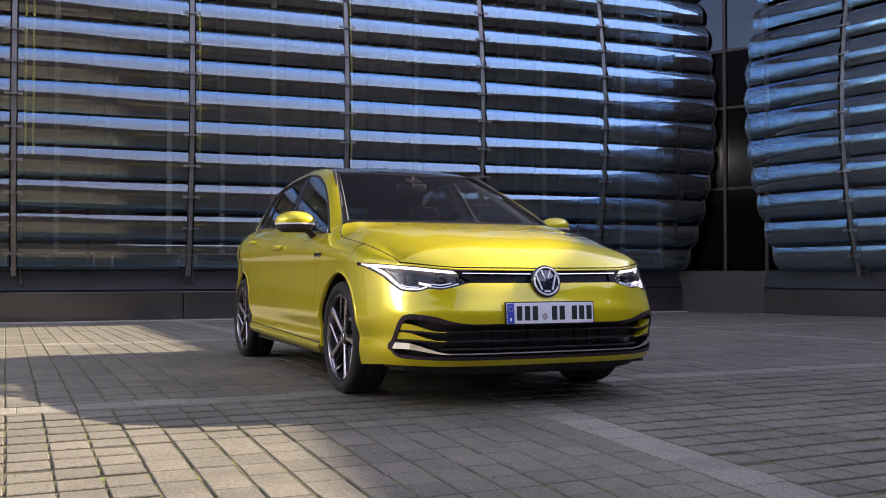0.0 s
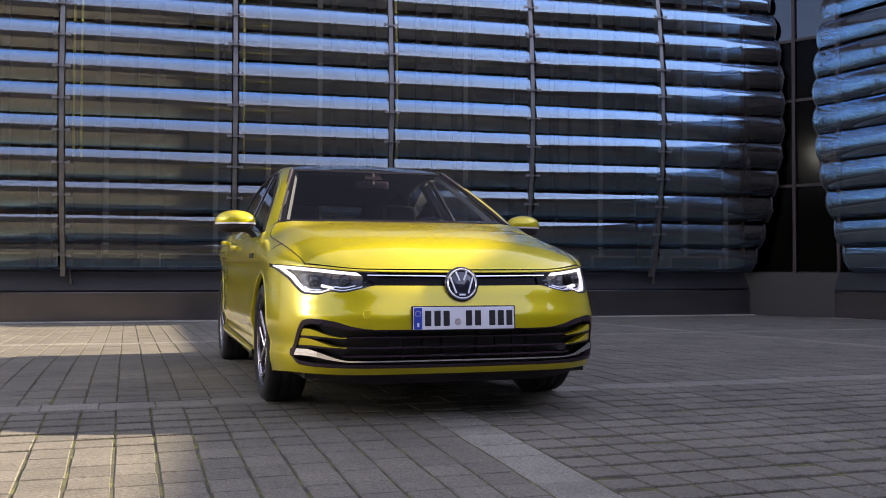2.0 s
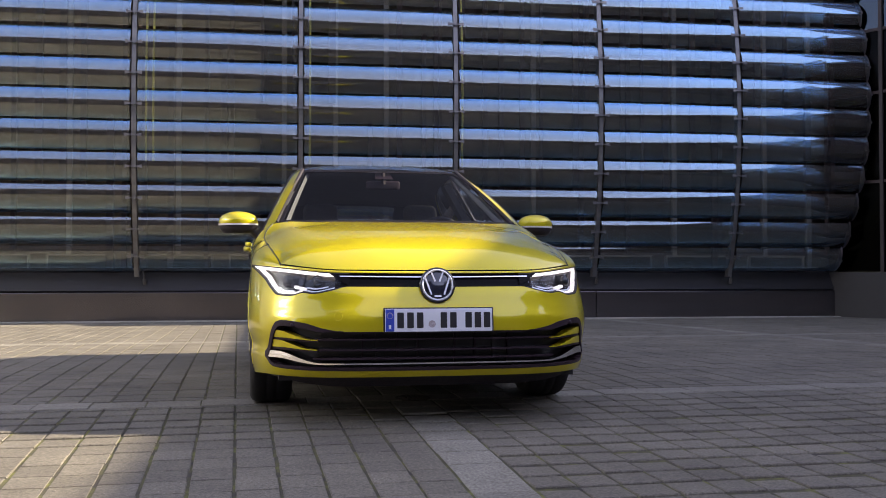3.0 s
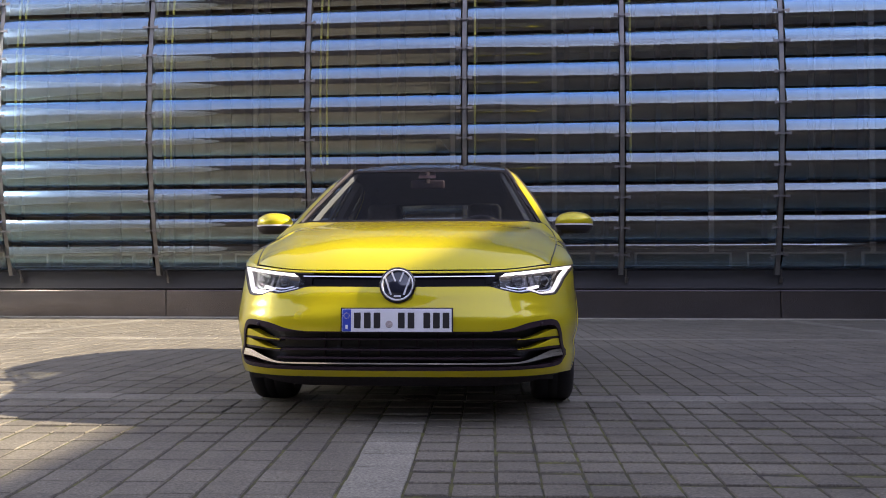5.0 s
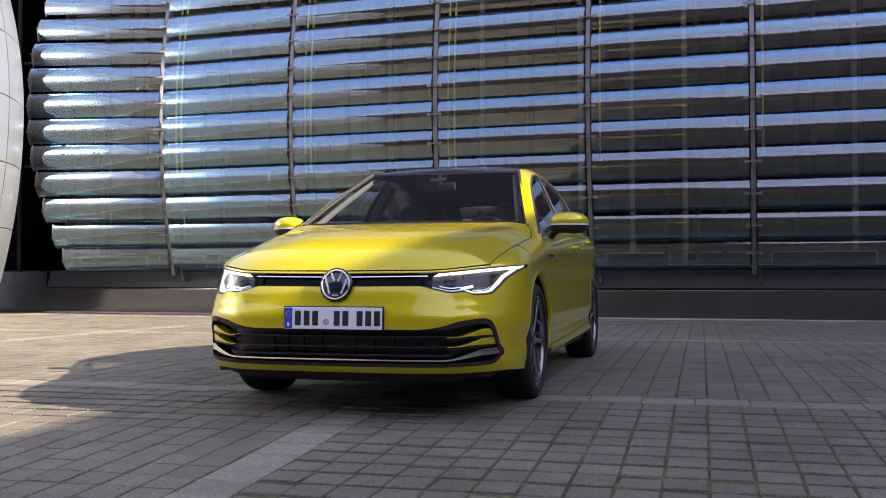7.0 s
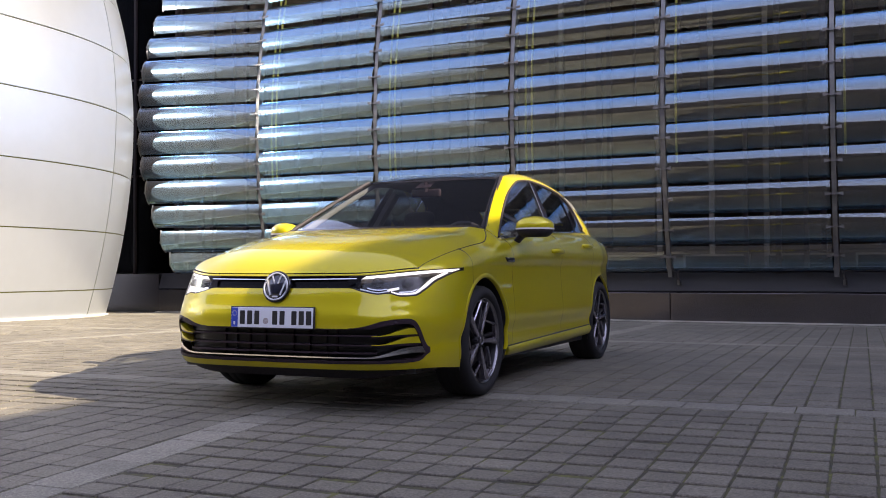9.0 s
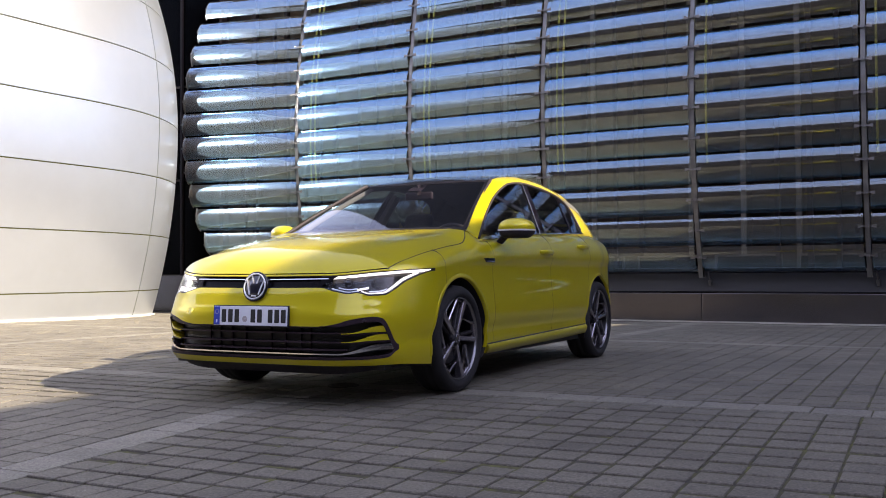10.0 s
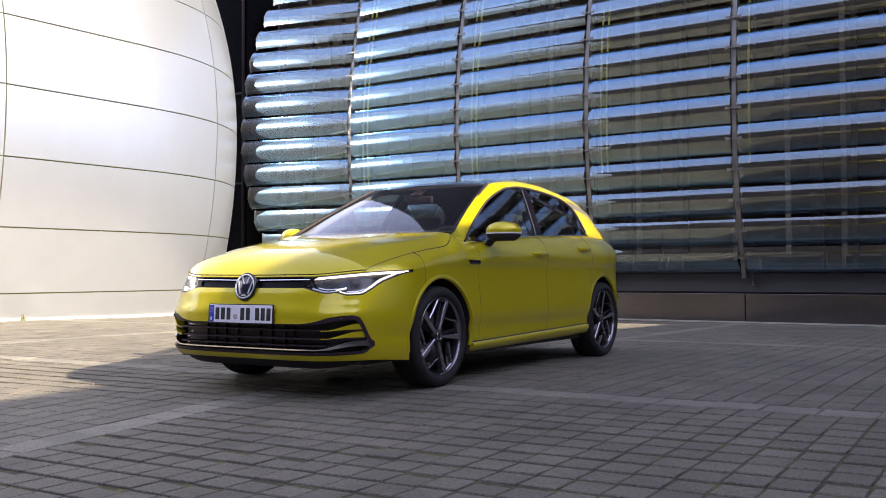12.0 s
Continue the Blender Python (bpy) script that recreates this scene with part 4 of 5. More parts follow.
strip("grille_frame", 0.0, 0.46, lambda s: hi_g(s) - 0.008, lambda s: hi_g(s) + 0.002, -0.004, M_GRILLE, depth=0.05, m=2)
strip("grille_backing", 0.0, S_GRILLE + 0.005, lambda s: lo_g(s) - 0.03, lambda s: hi_g(s) + 0.03, -0.075, M_INK)
for zc in (0.395, 0.345, 0.305):
    strip("grille_slat", 0.0, 0.60, lambda s: zc - 0.004, lambda s: zc + 0.004, -0.016, M_GRILLE, depth=0.045, m=1)
for sg in (1, -1):
    for sx in (0.09, 0.19, 0.36):
        strip("grille_rib", sx - 0.004, sx + 0.004, lambda s: 0.272, lambda s: 0.425, -0.060, M_GRILLE, depth=0.012, n=1, m=1, sign=sg)
    strip("grille_post", 0.278, 0.296, lambda s: 0.272, lambda s: 0.425, -0.062, M_CABIN, "dark bracket behind the grille", n=1, m=2, depth=0.02, sign=sg)


def swoop(z_in, z_out, s_a=0.52, s_b=0.70):
    return lambda s: z_in + (z_out - z_in) * step(s, s_a, s_b)


for (zi, zo), sg in itertools.product(((0.392, 0.432), (0.346, 0.386)), (1, -1)):
    s_end = 0.835 if zi > 0.37 else 0.862
    strip("yellow_blade", 0.575, s_end, swoop(zi - 0.002, zo - 0.030, 0.56, 0.78), swoop(zi + 0.003, zo + 0.004, 0.60, 0.80), -0.004, M_PAINT, "yellow blade in the lower grille", depth=0.05, m=2, sign=sg)
    strip("blade_base", 0.575, s_end, swoop(zi - 0.010, zo - 0.042, 0.56, 0.78), swoop(zi - 0.002, zo - 0.030, 0.56, 0.78), -0.008, M_GRILLE, depth=0.05, m=1, sign=sg)
strip("chrome_blade", 0.0, 0.885, swoop(0.278, 0.306, 0.55, 0.80), swoop(0.285, 0.338, 0.55, 0.80), 0.001, M_CHROME, "chrome blade along the lower grille", depth=0.05, m=2, n=60)
strip("lower_lip", 0.0, 1.0, lambda s: 0.162 + 0.04 * step(s, 0.45, 1.0), lambda s: 0.209, -0.045, M_BLACK, "black lower lip", depth=0.1, m=2)

# headlights
for sign in (1, -1):
    lamp = strip("headlight", 0.43, S_LAMP + 0.004, lambda s: z_lamp_low(s) - 0.006, lambda s: z_lamp_high(s) + 0.006, -0.050, M_LAMPBLACK, "headlight with white running light behind clear cover", sign=sign, m=6)
    strip("lamp_rim", 0.425, S_LAMP + 0.006, lambda s: z_lamp_low(s) - 0.003, lambda s: z_lamp_low(s) + 0.006, -0.001, M_BLACK, sign=sign, depth=0.05, m=1, parent=lamp)
    strip("lamp_rim", 0.425, S_LAMP + 0.006, lambda s: z_lamp_high(s) - 0.005, lambda s: z_lamp_high(s) + 0.004, -0.001, M_BLACK, sign=sign, depth=0.05, m=1, parent=lamp)
    strip("running_light", 0.475, S_LAMP - 0.03, lambda s: z_lamp_high(s) - 0.021, lambda s: z_lamp_high(s) - 0.006, -0.010, M_LED, "white light strip along the upper edge", sign=sign, depth=0.02, m=1, parent=lamp)
    strip("running_light", 0.685, 0.84, lambda s: z_lamp_low(s) + 0.009, lambda s: z_lamp_low(s) + 0.017, -0.012, M_LED_DIM, sign=sign, depth=0.02, m=1, parent=lamp)
    strip("lamp_blade", 0.50, 0.668, lambda s: z_lamp_low(s) + 0.008, lambda s: z_lamp_low(s) + 0.013, -0.012, M_SILVER, sign=sign, depth=0.02, m=1, parent=lamp)
    strip("running_light", 0.660, 0.735, lambda s: z_lamp_low(s) + 0.008 + 0.40 * (s - 0.660), lambda s: z_lamp_low(s) + 0.020 + 0.40 * (s - 0.660), -0.012, M_LED_DIM, sign=sign, depth=0.02, m=1, n=4, parent=lamp)
    strip("running_light", 0.83, 1.10, lambda s: z_lamp_low(s) + 0.008, lambda s: z_lamp_low(s) + 0.0145 + 0.004 * math.sin(math.pi * min(1.0, (s - 0.83) / 0.27)), -0.010, M_LED_DIM, sign=sign, depth=0.02, m=1, n=16, parent=lamp)
    strip("reflector", 0.70, 0.92, lambda s: z_lamp_low(s) + 0.012, lambda s: z_lamp_high(s) - 0.02, -0.040, M_LAMPIN, sign=sign, m=3, parent=lamp)
    strip("module_bezel", 0.742, 0.862, lambda s: z_lamp_low(s) + 0.024, lambda s: z_lamp_high(s) - 0.026, -0.032, M_LAMPBLACK, "black bezel round the projector", sign=sign, m=2, n=6, depth=0.006, parent=lamp)
    strip("reflector", 0.50, 0.665, lambda s: z_lamp_low(s) + 0.010, lambda s: z_lamp_high(s) - 0.02, -0.040, M_LAMPBLACK, sign=sign, m=3, parent=lamp)
    for sc, rr in ((0.80, 0.027), (0.60, 0.024)):
        p = skin(sc, 0.665, -0.030, sign)
        _, _, nx, ny = outline(sc)
        bm = bmesh.new()
        bmesh.ops.create_uvsphere(bm, u_segments=20, v_segments=10, radius=rr, matrix=Matrix.Translation(p) @ Matrix.Diagonal((1, 0.75, 1, 1)))
        part("projector", bm, M_BLACKGLOSS, lamp, "dark glass projector lens", smooth=True)
        strip("module_frame", sc - 0.062, sc + 0.062, lambda s: z_lamp_low(s) + 0.020, lambda s: z_lamp_low(s) + 0.026, -0.026, M_SILVER, sign=sign, m=1, n=6, depth=0.012, parent=lamp)
        bm = bmesh.new()
        t = Vector((-ny * sign, nx, 0)).normalized()
        c = skin(sc, 0.665, -0.022, sign)
        sweep(bm, [c + (t * math.cos(k * math.tau / 20) + Vector((0, 0, 1)) * math.sin(k * math.tau / 20)) * (rr + 0.004) for k in range(20)], 0.004, 5, closed=True)
        part("lens_ring", bm, M_LAMPIN, lamp)
    strip("lamp_cover", 0.462, S_LAMP, z_lamp_low, z_lamp_high, -0.003, M_LENS, "clear cover", sign=sign, m=4, parent=lamp)

# round badge: chrome ring, dark disc and plain bars
bc = skin(0, 0.650, 0.020)
badge = new("badge")
badge.parent = car
badge.matrix_basis = Matrix.Translation(bc) @ Matrix.Rotation(radians(-12), 4, "X") @ Matrix.Scale(1.18, 4)
badge["label"] = "round dark badge with a chrome ring"


def disc(r, y0, y1, n=40, bevel=0.004):
    bm = bmesh.new()
    rows = []
    for rr, yy in ((0.001, y0), (r - bevel, y0), (r, y0 + bevel), (r, y1)):
        rows.append([(rr * math.cos(k * math.tau / n), yy, rr * math.sin(k * math.tau / n)) for k in range(n)])
    grid(bm, rows, close_v=True)
    bmesh.ops.recalc_face_normals(bm, faces=bm.faces[:])
    return bm


part("badge_disc", disc(0.068, 0.0, 0.03), M_BADGE, badge, smooth=True)
bm = bmesh.new()
sweep(bm, [(0.0615 * math.cos(k * math.tau / 48), -0.003, 0.0615 * math.sin(k * math.tau / 48)) for k in range(48)], 0.0042, 6, closed=True)
part("badge_ring", bm, M_SILVER, badge, smooth=True)
bm = bmesh.new()
sweep(bm, [(0.068 * math.cos(k * math.tau / 48), 0.004, 0.068 * math.sin(k * math.tau / 48)) for k in range(48)], 0.006, 6, closed=True)
part("badge_rim", bm, M_BLACKGLOSS, badge, smooth=True)
for x0, z0, x1, z1 in ((-0.024, 0.052, -0.009, 0.014), (0.024, 0.052, 0.009, 0.014), (-0.050, 0.030, -0.026, -0.040), (0.050, 0.030, 0.026, -0.040), (-0.014, -0.046, 0.014, -0.046)):
    bm = bmesh.new()
    d = Vector((x1 - x0, 0, z1 - z0)).normalized()
    n = Vector((d.z, 0, -d.x)) * 0.0034
    a, b = Vector((x0, -0.004, z0)), Vector((x1, -0.004, z1))
    q = [a + n, a - n, b - n, b + n]
    vs0 = [bm.verts.new(p) for p in q]
    vs1 = [bm.verts.new(p + Vector((0, 0.006, 0))) for p in q]
    bm.faces.new(vs0)
    for k in range(4):
        bm.faces.new((vs0[k], vs0[(k + 1) % 4], vs1[(k + 1) % 4], vs1[k]))
    bmesh.ops.recalc_face_normals(bm, faces=bm.faces[:])
    part("badge_bar", bm, M_SILVER, badge)

# number plate with plain bars
plate = new("number_plate")
plate.parent = car
plate.matrix_basis = Matrix.Translation((0, -0.012, 0.485)) @ Matrix.Rotation(radians(-3), 4, "X")
plate["label"] = "white plate with blue band and black bars"
part("plate_frame", bevelled_box(-0.265, 0.265, 0.0, 0.012, -0.060, 0.060, 0.004), M_BLACK, plate)
part("plate_face", bevelled_box(-0.258, 0.258, -0.003, 0.004, -0.054, 0.054, 0.0025), M_PLATE, plate)
part("blue_band", bevelled_box(-0.256, -0.215, -0.0045, 0.001, -0.052, 0.052, 0.0015), M_BLUE, plate)
part("pale_mark", bevelled_box(-0.241, -0.230, -0.006, 0.0, -0.040, -0.022, 0.001), M_PLATE, plate)
for k in range(12):
    a = k * math.tau / 12
    bm = bevelled_box(-0.0022, 0.0022, -0.0055, 0.0, -0.0022, 0.0022, 0.0008, 1)
    part("dot", bm, M_SEAL, plate, m=pose(-0.2355 + 0.013 * math.cos(a), 0, 0.022 + 0.013 * math.sin(a)))
for x in (-0.185, -0.138, -0.092, 0.022, 0.068, 0.142, 0.187, 0.232):
    w = 0.016
    part("plate_bar", bevelled_box(x - w, x + w, -0.0055, 0.0, -0.037, 0.037, 0.003), M_INK, plate)
part("round_seal", disc(0.017, -0.0055, 0.0, 24, 0.001), M_SEAL, plate, m=pose(-0.035, 0, -0.018))
# tow-eye cover and parking sensors
bm = bmesh.new()
c = Vector((-0.475, 0, 0.505))
sweep(bm, [skin(abs(c.x) + 0.020 * math.cos(k * math.tau / 24), c.z + 0.020 * math.sin(k * math.tau / 24), 0.0028, -1) for k in range(24)], 0.0008, 4, closed=True)
part("tow_eye_cover", bm, M_PAINT, car)
for sx, z in ((0.70, 0.462), (-0.70, 0.462)):
    bm = bmesh.new()
    bmesh.ops.create_uvsphere(bm, u_segments=12, v_segments=6, radius=0.010, matrix=Matrix.Translation(skin(abs(sx), z, 0.004, 1 if sx > 0 else -1)))
    part("parking_sensor", bm, M_GRILLE, car, smooth=True)


# ---- wheels ----
def lathe(profile, n=56):
    bm = bmesh.new()
    grid(bm, [[(x, r * math.cos(k * math.tau / n), r * math.sin(k * math.tau / n)) for k in range(n)] for x, r in profile], close_v=True)
    bmesh.ops.recalc_face_normals(bm, faces=bm.faces[:])
    return bm


def bar(bm, p, q, w0, w1, x0, x1, x_back):
    """A spoke: a tapered prism in the wheel's plane with a chamfered face."""
    p, q = Vector((0, *p)), Vector((0, *q))
    d = (q - p).normalized()
    n = Vector((0, -d.z, d.y))
    rings = []
    for c, w, xf in ((p, w0, x0), (p.lerp(q, 0.5), 0.5 * (w0 + w1), 0.5 * (x0 + x1)), (q, w1, x1)):
        rings.append([c + n * w + Vector((x_back, 0, 0)), c + n * w + Vector((xf - 0.006, 0, 0)), c + n * (w - 0.005) + Vector((xf, 0, 0)),
                      c - n * (w - 0.005) + Vector((xf, 0, 0)), c - n * w + Vector((xf - 0.006, 0, 0)), c - n * w + Vector((x_back, 0, 0))])
    vs = grid(bm, rings, close_v=True)
    bm.faces.new(vs[0])
    bm.faces.new(vs[-1][::-1])


def polar(r, deg):
    return (r * math.cos(radians(deg)), r * math.sin(radians(deg)))


def build_wheel(sign, y, spin):
    w = new("wheel")
    w.parent = car
    w.matrix_basis = pose(sign * 0.765, y, WHEEL_Z, spin, 0, 0) if sign > 0 else pose(sign * 0.765, y, WHEEL_Z, 0, 0, 180) @ pose(0, 0, 0, spin, 0, 0)
    w["label"] = "five-spoke alloy wheel with low black tyre"
    R, r0 = 0.322, 0.250
    part("tyre", lathe([(-0.09, r0), (-0.108, 0.262), (-0.111, 0.285), (-0.100, 0.308), (-0.078, 0.319), (-0.030, R), (-0.026, R - 0.006), (-0.020, R), (0.020, R), (0.026, R - 0.006), (0.030, R), (0.078, 0.319), (0.097, 0.309), (0.110, 0.285), (0.108, 0.268), (0.100, 0.257), (0.09, r0)]), M_RUBBER, w, smooth=True)
    part("rim", lathe([(-0.09, 0.250), (-0.08, 0.236), (0.02, 0.224), (0.075, 0.236), (0.088, 0.241)]), M_ALLOYDARK, w, smooth=True)
    part("rim_edge", lathe([(0.080, 0.237), (0.092, 0.240), (0.097, 0.245), (0.096, 0.249), (0.090, 0.252)]), M_DARKCHROME, w, "bright rim edge", smooth=True)
    part("brake_disc", lathe([(0.005, 0.075), (0.012, 0.08), (0.012, 0.155), (0.005, 0.158), (-0.01, 0.158)]), M_DISC, w, smooth=True)
    for k in range(5):
        a = 72 * k + 90
        bm = bmesh.new()
        bar(bm, polar(0.028, a), polar(0.238, a + 1), 0.0105, 0.0195, 0.076, 0.090, 0.045)
        bmesh.ops.recalc_face_normals(bm, faces=bm.faces[:])
        part("spoke", bm, M_ALLOY, w, "machined spoke")
        bm = bmesh.new()
        bar(bm, polar(0.238, a + 25), polar(0.145, a + 59), 0.0105, 0.005, 0.089, 0.070, 0.045)
        bar(bm, polar(0.234, a + 4), polar(0.234, a + 27), 0.007, 0.007, 0.088, 0.088, 0.06)
        bmesh.ops.recalc_face_normals(bm, faces=bm.faces[:])
        part("side_spoke", bm, M_ALLOY, w)
        bm = bmesh.new()
        bar(bm, polar(0.05, a + 14), polar(0.236, a + 12), 0.010, 0.010, 0.052, 0.070, 0.035)
        bmesh.ops.recalc_face_normals(bm, faces=bm.faces[:])
        part("inner_spoke", bm, M_ALLOYDARK, w)
        p = polar(0.056, a + 36)
        bm = bmesh.new()
        bmesh.ops.create_cone(bm, cap_ends=True, segments=8, radius1=0.009, radius2=0.008, depth=0.02, matrix=Matrix.Translation((0.066, *p)) @ Matrix.Rotation(radians(90), 4, "Y"))
        part("wheel_bolt", bm, M_ALLOYDARK, w)
    bm = lathe([(0.04, 0.052), (0.070, 0.050), (0.078, 0.034), (0.080, 0.030), (0.080, 0.001)], 28)
    part("hub", bm, M_ALLOYDARK, w, smooth=True)
    bm = lathe([(0.079, 0.029), (0.083, 0.026), (0.083, 0.022), (0.080, 0.020)], 28)
    part("hub_ring", bm, M_ALLOY, w, smooth=True)
    return w


for sign in (1, -1):
    build_wheel(sign, AXLE_F, 49)
    build_wheel(sign, AXLE_R, 62)
    bm = bmesh.new()
    box(bm, sign * 0.74 - 0.03, sign * 0.74 + 0.03, AXLE_F + 0.09, AXLE_F + 0.155, WHEEL_Z - 0.03, WHEEL_Z + 0.11)
    part("brake_caliper", bm, M_ALLOYDARK, car)
    for ya in (AXLE_F, AXLE_R):
        bm = bmesh.new()
        rows = []
        for k in range(29):
            a = radians(-22 + 224 * k / 28)
            c, s_ = math.cos(a), math.sin(a)
            yy, zz = ya + ARCH_R * c, WHEEL_Z + ARCH_R * s_
            xo = (skin(S_OF_Y(max(yy, 0.35)), max(zz, 0.2)).x if yy > 0.5 else skin(S_OF_Y(0.5), max(zz, 0.2)).x) - 0.004
            rows.append([(sign * 0.50, yy, zz), (sign * (xo - 0.03), yy, zz), (sign * xo, ya + (ARCH_R - 0.002) * c, WHEEL_Z + (ARCH_R - 0.002) * s_), (sign * xo, ya + (ARCH_R + 0.004) * c, WHEEL_Z + (ARCH_R + 0.004) * s_)])
        grid(bm, rows)
        liner_rows = rows
        part("wheel_arch_liner", bm, M_BLACK, car, smooth=True)
        bm = bmesh.new()
        rows = []
        for k in range(57):
            a = radians(-12 + 204 * k / 56)
            r = []
            for rr, off in ((-0.004, -0.020), (-0.003, 0.001), (0.001, 0.0025), (0.010, 0.0028), (0.020, 0.0008), (0.024, -0.003)):
                yy, zz = ya + (ARCH_R + rr) * math.cos(a), WHEEL_Z + (ARCH_R + rr) * math.sin(a)
                zz = max(zz, 0.215)
                r.append(skin(S_OF_Y(yy), zz, off, sign))
            rows.append(r)
        grid(bm, rows)
        bmesh.ops.recalc_face_normals(bm, faces=bm.faces[:])
        part("arch_lip", bm, M_PAINT, car, smooth=True)
        bm = bmesh.new()
        cv = bm.verts.new((sign * 0.502, ya, WHEEL_Z))
        ring = [bm.verts.new((sign * 0.502, r[0][1], r[0][2])) for r in liner_rows]
        for k in range(len(ring) - 1):
            bm.faces.new((cv, ring[k], ring[k + 1]))
        part("wheel_well_wall", bm, M_INK, car)

# underside
bm = bmesh.new()
box(bm, -0.50, 0.50, 0.15, 4.05, 0.17, 0.42)
part("underbody", bm, M_INK, car)
for x0, x1, y0, y1 in ((-0.82, 0.82, 1.31, 3.13), (-0.74, 0.74, 0.22, 0.50), (-0.62, 0.62, 3.95, 4.12)):
    bm = bmesh.new()
    box(bm, x0, x1, y0, y1, 0.19, 0.26)
    part("floor_pan", bm, M_INK, car)

# sill moulding and door bottom gap
for sign in (1, -1):
    bm = bmesh.new()
    ys = [1.282 + 1.88 * i / 50 for i in range(51)]
    zs = lambda y: 0.268 + 0.022 * (y - 1.3)
    sweep(bm, [skin(S_OF_Y(y), zs(y), -0.0005, sign) for y in ys], 0.0042, 5)
    part("panel_gap", bm, M_INK, car)
    bm = bmesh.new()
    rows = []
    for y in ys:
        s = S_OF_Y(y)
        zt, zb = zs(y) - 0.004, z_bottom(s) - 0.004
        rows.append([skin(s, zt, 0.004, sign), skin(s, zt - 0.012, 0.016, sign), skin(s, 0.5 * (zt + zb), 0.018, sign), skin(s, zb, 0.008, sign), skin(s, zb - 0.012, -0.03, sign)])
    grid(bm, rows)
    bmesh.ops.recalc_face_normals(bm, faces=bm.faces[:])
    part("sill", bm, M_PAINT, car, smooth=True)
    # door handles
    for yh, zh in ((2.282, 0.868), (3.10, 0.914)):
        base = skin(S_OF_Y(yh), zh, 0.0, sign)
        col, _ = skirt_column(S_OF_Y(yh), sign)
        base = min(col, key=lambda p: abs(p.z - zh))
        h = new("door_handle")
        h.parent = car
        h.matrix_basis = Matrix.Translation(base)
        bm = bmesh.new()
        rows = []
        for k in range(13):
            u = -1 + 2 * k / 12
            yy = 0.112 * u
            o = 0.030 * (1 - abs(u) ** 4) + 0.004
            hh = 0.019 * (1 - 0.35 * abs(u) ** 2)
            rows.append([(sign * (o + 0.010 * math.cos(t)), yy, hh * math.sin(t)) for t in [m_ * math.tau / 10 for m_ in range(10)]])
        vs = grid(bm, rows, close_v=True)
        bm.faces.new(vs[0])
        bm.faces.new(vs[-1])
        bmesh.ops.recalc_face_normals(bm, faces=bm.faces[:])
        part("grip", bm, M_PAINT, h, smooth=True)
        bm = bmesh.new()
        bmesh.ops.create_uvsphere(bm, u_segments=20, v_segments=10, radius=1.0, matrix=Matrix.Translation((sign * 0.002, 0, -0.012)) @ Matrix.Diagonal((0.006, 0.085, 0.028, 1)))
        part("handle_recess", bm, M_PAINT, h, smooth=True)
    # small trim on the front wing
    p = min(skirt_column(S_OF_Y(1.31), sign)[0], key=lambda p: abs(p.z - 0.800))
    bm = bevelled_box(p.x - 0.006, p.x + 0.006, 1.235, 1.375, p.z - 0.014, p.z + 0.014, 0.004)
    for v in bm.verts:
        v.co.y += (v.co.z - p.z) * -1.2 if v.co.y < 1.3 else 0
    part("wing_trim", bm, M_BLACKGLOSS, car, "small black trim with a bright edge")
    bm = bevelled_box(p.x - 0.0075, p.x + 0.0075, 1.25, 1.37, p.z - 0.010, p.z - 0.004, 0.002)
    part("trim_edge", bm, M_CHROME, car)
    # exterior mirror
    mir = new("wing_mirror")
    mir.parent = car
    mir.matrix_basis = pose(sign * 0.948, 1.57, 1.022)
    mir["label"] = "yellow wing mirror with black lower half"

    def shell(z0, z1, grow, name, material, label=""):
        bm = bmesh.new()
        rows = []
        for i in range(15):
            z = z0 + (z1 - z0) * i / 14
            zn = (z + 0.012) / 0.075
            taper = max(0.02, 1 - abs(zn) ** 2.6) ** 0.5
            r = []
            for k in range(32):
                a = k * math.tau / 32
                cx, cy = math.cos(a), math.sin(a)
                ex = math.copysign(abs(cx) ** 0.75, cx) * 0.120 * taper
                ey = math.copysign(abs(cy) ** 0.85, cy) * (0.085 if cy < 0 else 0.045) * taper
                sweepback = 0.045 * max(0.0, ex / 0.12) ** 1.5
                r.append((sign * (ex * (1 + grow)), ey * (1 + grow) + sweepback, z))
            rows.append(r)
        vs = grid(bm, rows, close_v=True)
        bm.faces.new(vs[0])
        bm.faces.new(vs[-1])
        bmesh.ops.recalc_face_normals(bm, faces=bm.faces[:])
        return part(name, bm, material, mir, label, smooth=True)

    shell(-0.016, 0.0615, 0.0, "mirror_cap", M_PAINT)
    shell(-0.072, -0.018, -0.03, "mirror_base", M_BLACK, "black lower half")
    shell(-0.024, -0.014, 0.012, "indicator", M_AMBER, "pale indicator strip")
    bm = bmesh.new()
    rows = []
    for k in range(9):
        t = k / 8
        c = Vector((sign * (-0.065 - 0.075 * t), 0.0 - 0.01 * t, -0.050 - 0.085 * t ** 1.3))
        a_, b_ = 0.040 - 0.006 * t, 0.022
        rows.append([c + Vector((0.25 * sign * a_ * math.cos(m_ * math.tau / 12), a_ * math.cos(m_ * math.tau / 12), b_ * math.sin(m_ * math.tau / 12))) for m_ in range(12)])
    vs = grid(bm, rows, close_v=True)
    bm.faces.new(vs[0])
    bm.faces.new(vs[-1])
    bmesh.ops.recalc_face_normals(bm, faces=bm.faces[:])
    part("mirror_arm", bm, M_BLACK, mir, smooth=True)

